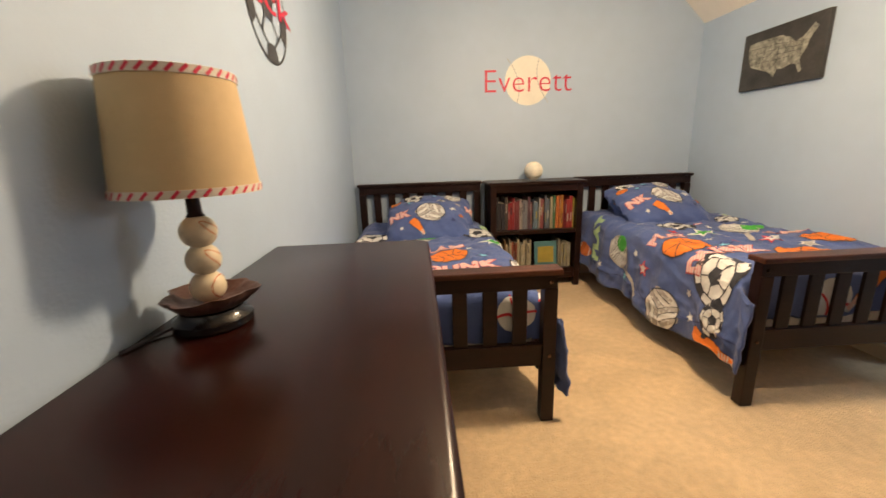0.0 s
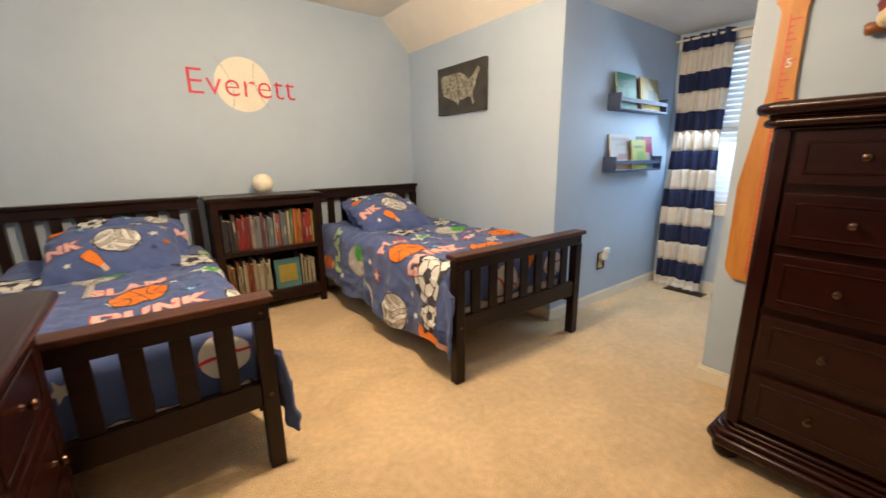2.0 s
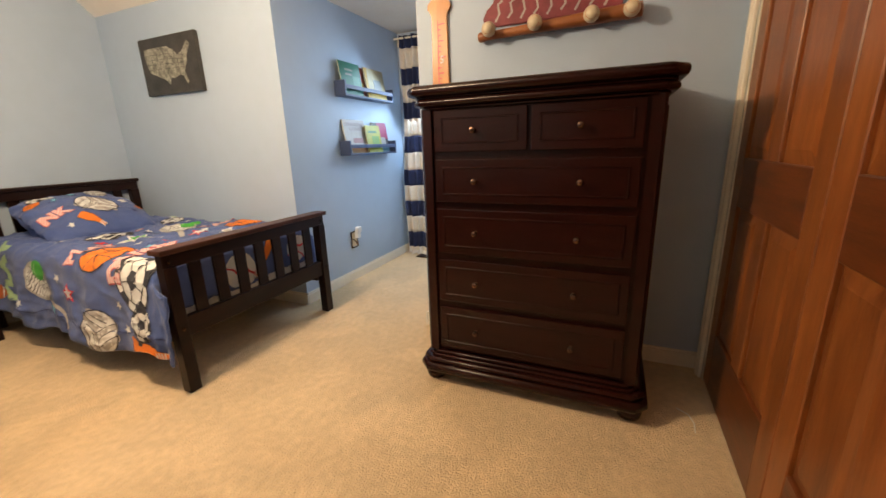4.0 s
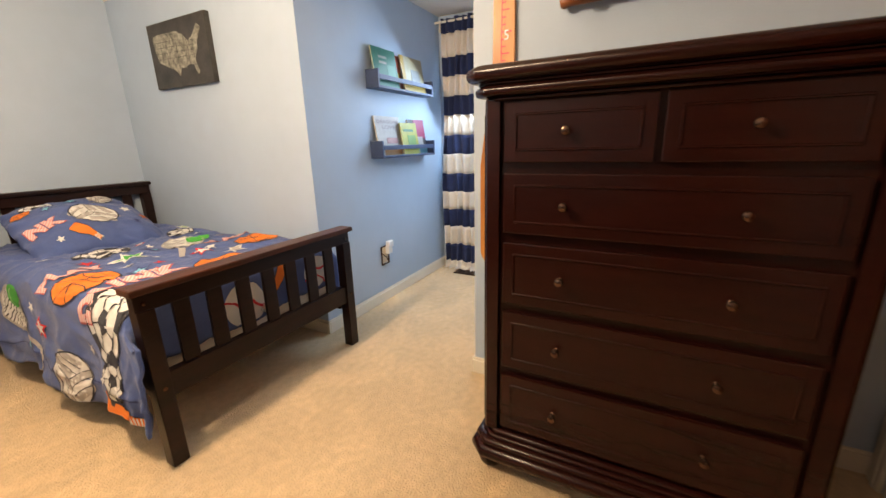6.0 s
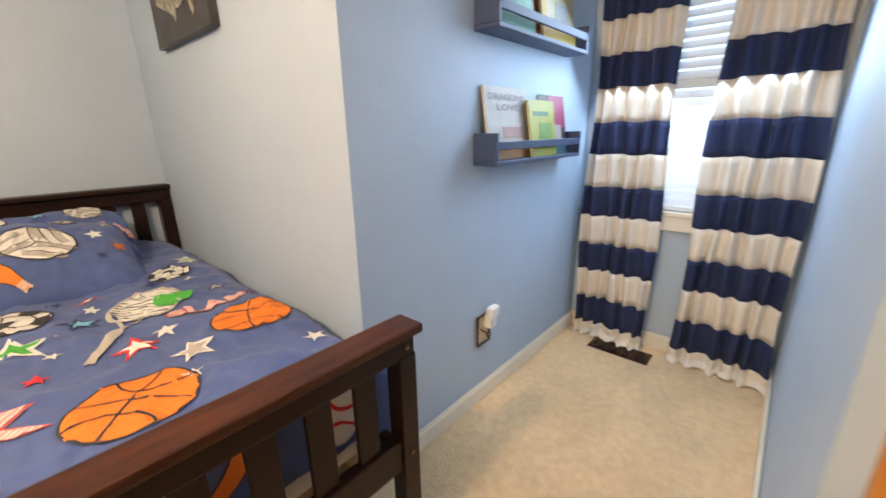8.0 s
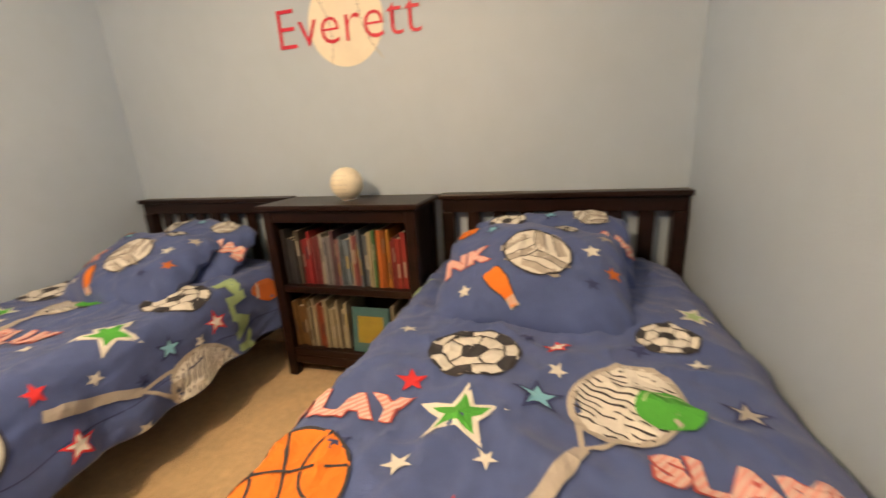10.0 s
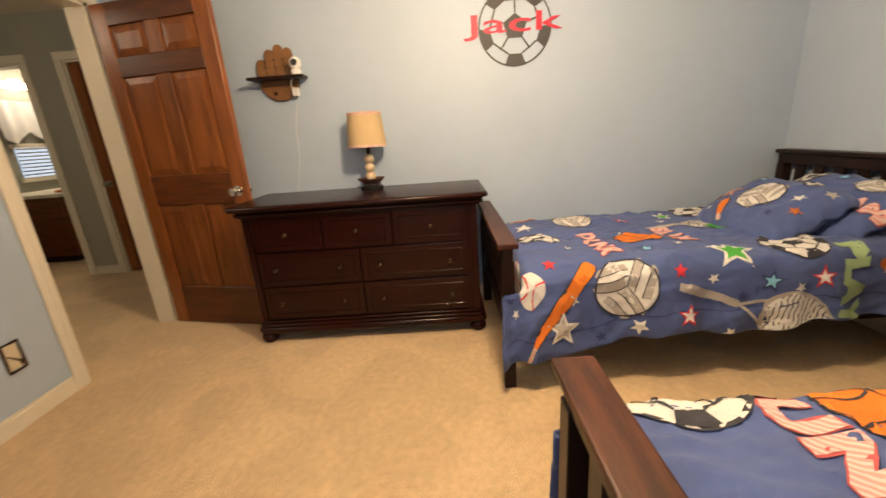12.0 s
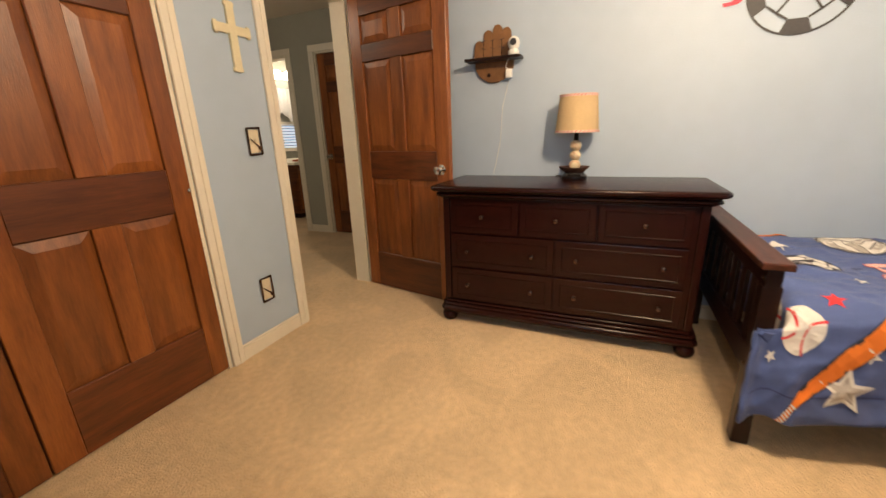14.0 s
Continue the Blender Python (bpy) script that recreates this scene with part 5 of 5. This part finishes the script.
# ---- map picture ----
mp_ = thing("map_picture", "black canvas picture with a chalk-white country map", "picture")
MX, MY0, MY1, MZ0, MZ1 = W - 0.032, 3.185, 3.805, 1.555, 1.945
MAPBLACK = material("black_canvas", (0.018, 0.017, 0.016), 0.45, second=(0.06, 0.055, 0.05), scale=9)
CHALK = material("chalk_lettered_map", (0.46, 0.45, 0.37), 0.7, second=(0.05, 0.05, 0.045), scale=34)
part("canvas", boxes([(MX, W, MY0, MY1, MZ0, MZ1)], 0.004, 2), MAPBLACK, mp_)
land = ((0.05, 0.86), (0.15, 0.88), (0.30, 0.88), (0.52, 0.87), (0.56, 0.82), (0.62, 0.80), (0.66, 0.72), (0.70, 0.68), (0.78, 0.72), (0.83, 0.80), (0.90, 0.92),
        (0.95, 0.84), (0.90, 0.72), (0.86, 0.62), (0.85, 0.50), (0.80, 0.40), (0.78, 0.32), (0.83, 0.12), (0.80, 0.08), (0.74, 0.26), (0.66, 0.27), (0.58, 0.22),
        (0.50, 0.24), (0.46, 0.10), (0.38, 0.22), (0.30, 0.26), (0.18, 0.34), (0.11, 0.38), (0.06, 0.55), (0.04, 0.72))
bm = slab(land, 0.0025, lambda a, b, d: (MX - d, MY1 - 0.03 - a * (MY1 - MY0 - 0.06), MZ0 + 0.03 + b * (MZ1 - MZ0 - 0.06)))
bmesh.ops.triangulate(bm, faces=[f for f in bm.faces if len(f.verts) > 4])
part("country_map", bm, CHALK, mp_, "chalk-white lettered country map")
pm = Print(lambda a, b, l: (MX - 0.0025 - l, MY1 - 0.03 - a * 0.56, MZ0 + 0.03 + b * 0.33), 0.0006, 0.0003)
for k in range(1, 8):
    pm.strip([(0.08 + 0.1 * k, 0.36), (0.085 + 0.1 * k, 0.60), (0.08 + 0.1 * k, 0.70)], 0.006, MAPBLACK, up=False)
for k in range(4):
    pm.strip([(0.10, 0.44 + 0.1 * k), (0.45, 0.43 + 0.1 * k), (0.80, 0.42 + 0.08 * k)], 0.008, MAPBLACK, up=False)
pm.done("state_lines", mp_)

# ---- growth chart shaped like a bat ----
PINE = material("varnished_pine", (0.62, 0.27, 0.062), 0.32, second=(0.42, 0.155, 0.030), scale=6, stretch=(4, 4, 0.5))
gc = thing("growth_chart", "bat-shaped varnished pine growth chart with red marks", "growth chart")
GY = 1.352


def half(z):
    if z < 0.66:
        return 0.062 + 0.038 * math.sin(min(1, (z - 0.594) / 0.066) * math.pi / 2)
    if z < 1.05:
        return 0.100
    if z < 1.45:
        return 0.100 - 0.054 * (z - 1.05) / 0.40
    if z < 1.78:
        return 0.046 - 0.004 * (z - 1.45) / 0.33
    return 0.042 + 0.024 * math.sin(min(1, (z - 1.78) / 0.065) * math.pi)


zs = [0.594 + (1.848 - 0.594) * k / 60 for k in range(61)]
outline = [(GY - half(z), z) for z in zs] + [(GY + half(z), z) for z in reversed(zs)]
bm = slab(outline, 0.018, lambda a, b, d: (W - 0.001 - d, a, b))
part("board", bm, PINE, gc)
tk = Print(lambda a, b, l: (W - 0.019 - l, a, b), 0.0004, 0.0002)
for k in range(48):
    z = 0.635 + k * 0.313 / 12
    if z > 1.75:
        break
    base = GY + half(z) * 0.15
    ln = 0.055 if k % 12 == 0 else 0.038 if k % 6 == 0 else 0.030 if k % 3 == 0 else 0.016
    ln = min(ln, half(z) * 0.9)
    tk.strip([(base, z), (base - ln, z)], 0.0045, DECAL_RED, up=False)
for k in range(26):
    z = 0.70 + k * 0.036
    if z < 1.45:
        tk.strip([(GY - 0.012, z), (GY - 0.012 - 0.02 - 0.018 * ((k * 7) % 5) / 5, z)], 0.0035, ESPRESSO, up=False)
tk.strip([(GY + half(0.635) * 0.15, 0.635), (GY + half(1.2) * 0.15, 1.2), (GY + half(1.75) * 0.15, 1.75)], 0.0035, DECAL_RED, up=False)
tagged(tk.done("measuring_scale", gc), "red tick marks and small dark notes", kind="stuff")
for txt, z in (("2", 0.632), ("3", 0.946), ("4", 1.262), ("5", 1.562)):
    part("numeral", fitted(lettering(txt, 1, 0.01), 0.020, 0.036, lambda a, b, z=z: (W - 0.0205, GY - 0.006 - min(0.05, half(z) * 0.4) - a + 0.012, z + b)), WHITE, gc, "white painted numeral")

# ---- bat coat rack ----
RACK = material("oiled_bat_wood", (0.36, 0.13, 0.04), 0.35, second=(0.20, 0.06, 0.02), scale=5, stretch=(3, 0.6, 3))
MAROON = material("maroon_sign", (0.22, 0.035, 0.045), 0.6, vary=0.25, scale=14)
rk = thing("coat_rack", "wooden bat coat rack with baseball pegs", "coat rack")
part("bat", rod([(W - 0.035, 1.130, 1.635), (W - 0.035, 1.12, 1.636), (W - 0.035, 1.09, 1.638), (W - 0.035, 0.95, 1.642), (W - 0.035, 0.70, 1.650), (W - 0.035, 0.45, 1.658), (W - 0.035, 0.40, 1.66), (W - 0.035, 0.395, 1.66)],
                [0.018, 0.024, 0.019, 0.021, 0.027, 0.032, 0.030, 0.015], 18), RACK, rk, smooth=True)
for y in (1.065, 0.845, 0.60, 0.44):
    pg = part("baseball_peg", ball(0.034, (W - 0.085, y, 1.655), 22, 14), LB, rk, "cream baseball peg", True)
    s = Print(lambda a, b, l, y=y: Vector((W - 0.085, y, 1.655)) + Vector((math.cos(a) * math.cos(b), math.sin(a) * math.cos(b), math.sin(b))) * (0.034 + l), 0.0003, 0.0002)
    s.strip([(math.pi + 0.8 * math.cos(t * 0.2618), 0.8 * math.sin(t * 0.2618)) for t in range(25)], 0.05, RUST, up=False)
    s.done("stitching", pg)
cap = [(1.10, 1.68), (1.115, 1.72), (1.095, 1.76), (1.06, 1.78), (1.05, 1.84), (0.95, 1.88), (0.70, 1.88), (0.50, 1.86), (0.47, 1.80), (0.48, 1.68)]
bm = slab(cap, 0.015, lambda a, b, d: (W - 0.001 - d, a, b), 0.004)
part("sign_board", bm, MAROON, rk, "maroon painted sign board")
sg = Print(lambda a, b, l: (W - 0.016 - l, a, b), 0.0006, 0.0003)
for k in range(9):
    y = 1.05 - 0.062 * k
    sg.strip([(y, 1.70 + 0.01 * (k % 2)), (y - 0.02, 1.735), (y - 0.012, 1.775), (y - 0.035, 1.79)], 0.010, GREY, up=False)
sg.done("sign_lettering", rk, "pale curling script")

# ---- glove shelf with camera ----
GLOVE = material("carved_brown_wood", (0.27, 0.13, 0.05), 0.5, second=(0.14, 0.065, 0.025), scale=5, stretch=(2, 2, 1))
gs = thing("glove_shelf", "carved wooden baseball-glove wall shelf", "shelf", at=pose(XWEST, 0.042, -0.006))
out = []
for yc, top, wd in ((0.880, 1.705, 0.034), (0.938, 1.760, 0.034), (0.998, 1.785, 0.034), (1.055, 1.765, 0.032)):
    for k in range(9):
        a = math.pi - math.pi * k / 8
        out.append((yc + wd * 0.86 * math.cos(a), top - 0.03 + 0.03 * math.sin(a)))
    out.append((yc + 0.029, top - 0.075))
out = out[:-1] + [(1.088, 1.64), (1.105, 1.60), (1.10, 1.54), (1.06, 1.48), (1.00, 1.455), (0.94, 1.458), (0.885, 1.49), (0.855, 1.54), (0.848, 1.62)]
bm = slab(out, 0.022, lambda a, b, d: (0.001 + d, a, b), 0.004)
bmesh.ops.triangulate(bm, faces=[f for f in bm.faces if len(f.verts) > 4])
part("glove_board", bm, GLOVE, gs)
part("shelf", boxes([(0.023, 0.125, 0.815, 1.165, 1.575, 1.592)], 0.004, 2), ESPRESSO, gs)
part("web_hole", lathe([(0.012, 0), (0.012, 0.002), (0, 0.002)], 16, close=False), ESPRESSO, gs).matrix_basis = pose(0.0235, 0.945, 1.50, 0, 90, 0)
lc = Print(lambda a, b, l: (0.0235 + l, a, b), 0.0004, 0.0002)
for y in (0.909, 0.968, 1.027):
    lc.strip([(y, 1.60), (y, 1.70)], 0.004, ESPRESSO, up=False)
    lc.strip([(y - 0.015, 1.695), (y + 0.015, 1.705)], 0.004, BLACK, up=False)
    lc.strip([(y - 0.015, 1.66), (y + 0.015, 1.65)], 0.004, BLACK, up=False)
lc.done("lacing", gs)
PLASTIC = material("white_plastic", (0.80, 0.80, 0.78), 0.35, vary=0.03)
wc = thing("baby_camera", "white round indoor camera on the glove shelf", "camera", at=pose(XWEST, 0.042, -0.006))
part("foot", lathe([(0.030, 0), (0.034, 0.006), (0.032, 0.026), (0.024, 0.034)], 28, (0.075, 1.115, 1.592)), PLASTIC, wc, smooth=True)
part("head", ball(0.036, (0.075, 1.115, 1.658), 24, 16, 1.12), PLASTIC, wc, smooth=True)
part("lens", lathe([(0.020, 0), (0.018, 0.006), (0.0, 0.008)], 20, close=False), BLACK, wc, "black round lens", True).matrix_basis = pose(0.106, 1.118, 1.662, 0, 84, 0)
wa = thing("power_adapter", "white plug adapter with cable down the wall", "charger", at=pose(XWEST, 0.042, -0.006))
part("adapter_body", boxes([(0.024, 0.052, 1.06, 1.10, 1.475, 1.525)], 0.005, 2), PLASTIC, wa)
part("cable", rod([(0.040, 1.10, 1.60), (0.10, 1.085, 1.565), (0.085, 1.07, 1.53), (0.038, 1.078, 1.522)], 0.0022, 8), PLASTIC, wa)
part("cable", rod([(0.026, 1.08, 1.476), (0.006, 1.06, 1.42), (0.004, 1.03, 1.30), (0.004, 1.02, 1.10), (0.004, 0.99, 0.95), (0.004, 0.97, 0.874)], 0.0018, 8), PLASTIC, wa)

# ---- dormer ledges with books ----
LEDGE = material("navy_ledge_paint", (0.035, 0.055, 0.12), 0.5, vary=0.15, scale=6)


def ledge(z, label):
    e = thing("picture_ledge", label, "shelf", "book ledges")
    x0, x1, y = 3.60, 4.325, YB
    part("shelf_board", boxes([(x0, x1, y - 0.105, y - 0.001, z, z + 0.016)], 0.002), LEDGE, e)
    for x in (x0, x1 - 0.018):
        part("end_panel", boxes([(x, x + 0.018, y - 0.1045, y - 0.001, z + 0.016, z + 0.115)], 0.002), LEDGE, e)
    part("front_rail", boxes([(x0 + 0.018, x1 - 0.018, y - 0.104, y - 0.090, z + 0.055, z + 0.085)], 0.002), LEDGE, e)
    part("back_rail", boxes([(x0 + 0.018, x1 - 0.018, y - 0.014, y - 0.001, z + 0.070, z + 0.100)], 0.002), LEDGE, e)


ledge(1.515, "navy wooden picture ledge holding picture books")
ledge(1.065, "navy wooden picture ledge holding picture books")


def faced(x, z, w, h, colour, art, label, title="", tint=(0.1, 0.1, 0.1), out=0.06):
    e = thing("book", label, "book", "ledge books", at=pose(x, YB - out, z + 0.017, -9))
    part("cover", boxes([(0, w, 0, 0.002, 0, h), (0, w, 0.009, 0.011, 0, h)]), cover(colour), e)
    part("page_block", boxes([(0.003, w - 0.003, 0.002, 0.009, 0.003, h - 0.003)]), PAGES, e)
    for k, (c, q) in enumerate(art):
        part("cover_picture", boxes([(q[0] * w, q[1] * w, -0.0012 - 0.0004 * k, 0.0, q[2] * h, q[3] * h)]), cover(c), e)
    if title:
        for k, t in enumerate(title.split("|")):
            part("title", fitted(lettering(t, 1, 0.01), w * min(0.85, 0.13 * len(t)), h * 0.09, lambda a, b, k=k: (w / 2 + a, -0.003, h * (0.86 - 0.14 * k) + b)), cover(tint), e)
    return e


faced(3.625, 1.515, 0.27, 0.25, (0.03, 0.30, 0.20), (((0.10, 0.45, 0.30), (0.55, 0.92, 0.20, 0.60)), ((0.55, 0.60, 0.50), (0.25, 0.60, 0.74, 0.80)), ((0.55, 0.60, 0.50), (0.25, 0.55, 0.60, 0.66))), "green picture book standing on the upper ledge", out=0.075)
faced(3.86, 1.515, 0.13, 0.24, (0.75, 0.16, 0.10), (((0.80, 0.65, 0.10), (0.2, 0.8, 0.2, 0.5)),), "coral red picture book leaning on the wall", out=0.045)
faced(3.97, 1.515, 0.30, 0.25, (0.75, 0.66, 0.42), (((0.80, 0.48, 0.05), (0.0, 0.14, 0.0, 1.0)), ((0.42, 0.45, 0.45), (0.40, 0.80, 0.30, 0.65)), ((0.80, 0.55, 0.10), (0.14, 1.0, 0.0, 0.25))), "yellow and cream picture book on the upper ledge", out=0.07)
faced(3.64, 1.065, 0.30, 0.27, (0.75, 0.68, 0.62), (((0.72, 0.35, 0.12), (0.2, 0.9, 0.0, 0.22)), ((0.62, 0.30, 0.30), (0.35, 0.8, 0.30, 0.45))), "white picture book with a printed title on the ledge", "DRAGONS|LOVE", (0.38, 0.30, 0.34), 0.055)
faced(3.905, 1.065, 0.22, 0.23, (0.60, 0.60, 0.04), (((0.25, 0.50, 0.08), (0.35, 0.85, 0.15, 0.60)), ((0.10, 0.30, 0.10), (0.15, 0.75, 0.72, 0.80))), "yellow-green picture book overlapping its neighbour", out=0.082)
faced(4.06, 1.065, 0.24, 0.26, (0.04, 0.03, 0.04), (((0.55, 0.03, 0.16), (0.35, 1.0, 0.45, 1.0)), ((0.62, 0.60, 0.58), (0.40, 0.80, 0.20, 0.50)), ((0.12, 0.30, 0.38), (0.0, 1.0, 0.0, 0.18))), "black and magenta picture book on the lower ledge", out=0.05)


# ---- plates, cross, string ----
IVORY = material("ivory_plate", (0.70, 0.62, 0.46), 0.4, vary=0.08, scale=20)


def bat_plate(name, label, category, at, w, h, switch):
    """Bronze frame of little bats round an ivory plate, with a ball at its corner; faces +z before at."""
    e = thing(name, label, category, "wall plates", at=at)
    part("plate", boxes([(-w / 2 + 0.008, w / 2 - 0.008, -h / 2 + 0.008, h / 2 - 0.008, 0, 0.006)], 0.002), IVORY, e)
    for q in (((-w / 2, -h / 2), (-w / 2, h / 2)), ((w / 2, h / 2), (w / 2, -h / 2)), ((-w / 2, h / 2), (w / 2, h / 2)), ((w / 2, -h / 2), (-w / 2, -h / 2))):
        (a, b), (c, d) = q
        part("frame_bat", rod([(a, b, 0.006), ((a + c) / 2, (b + d) / 2, 0.007), (c, d, 0.006)], [0.004, 0.005, 0.0065], 10), BRASS, e)
    part("diagonal_bat", rod([(-w * 0.36, h * 0.10, 0.009), (w * 0.30, -h * 0.24, 0.010)], [0.0025, 0.005], 10), BRASS, e)
    part("ball_ornament", ball(0.012, (w * 0.33, -h * 0.27, 0.012), 14, 10), BRASS, e, smooth=True)
    if switch:
        part("toggle", boxes([(-0.005, 0.005, -0.010, 0.012, 0.006, 0.016)], 0.002), IVORY, e)
    else:
        for s in (-1, 1):
            part("socket_face", lathe([(0.016, 0.006), (0.016, 0.009), (0, 0.009)], 18, (0, s * h * 0.2, 0), close=False), IVORY, e)
    return e


UPY = Matrix(((-1, 0, 0, 0), (0, 0, 1, 0), (0, 1, 0, 0), (0, 0, 0, 1)))
bat_plate("light_switch", "light switch in a bronze bat frame", "light switch", pose(1.030, 0.0015, 1.143) @ UPY, 0.080, 0.135, True)
bat_plate("wall_outlet", "wall outlet in a bronze bat frame", "outlet", pose(1.112, 0.0015, 0.333) @ UPY, 0.074, 0.135, False)
UPS = Matrix(((1, 0, 0, 0), (0, 0, -1, 0), (0, 1, 0, 0), (0, 0, 0, 1)))
bat_plate("wall_outlet", "wall outlet in a bronze frame under a night light", "outlet", pose(3.675, YB - 0.0015, 0.355) @ UPS, 0.085, 0.135, False)
nl = thing("night_light", "white plug-in night light in the dormer outlet", "night light")
part("body", boxes([(3.675, 3.725, YB - 0.045, YB - 0.010, 0.365, 0.425)], 0.008, 2), PLASTIC, nl)
part("shade", boxes([(3.668, 3.732, YB - 0.055, YB - 0.020, 0.415, 0.465)], 0.012, 3), PLASTIC, nl)

cross = thing("wall_cross", "cream wooden cross hanging on the blue wall", "cross")
CREAMWOOD = material("cream_painted_wood", (0.72, 0.66, 0.46), 0.6, vary=0.08, scale=12)
part("upright", boxes([(1.035, 1.078, 0.001, 0.017, 1.476, 1.790)], 0.004, 2), CREAMWOOD, cross)
part("crossbar", boxes([(0.952, 1.160, 0.0015, 0.0165, 1.645, 1.688)], 0.004, 2), CREAMWOOD, cross)
for q in ((1.028, 1.085, 1.478, 1.50), (1.028, 1.085, 1.768, 1.788)):
    part("end_flare", boxes([(q[0], q[1], 0.002, 0.016, q[2], q[3])], 0.004), CREAMWOOD, cross)
for q in ((0.954, 0.975), (1.138, 1.158)):
    part("end_flare", boxes([(q[0], q[1], 0.002, 0.016, 1.638, 1.695)], 0.004), CREAMWOOD, cross)

tagged(part("loose_string", rod([(2.66, 0.14, 0.004), (2.63, 0.10, 0.005), (2.58, 0.085, 0.004), (2.52, 0.09, 0.004)], 0.002, 6), PLASTIC), "short white string lying on the carpet", "string")
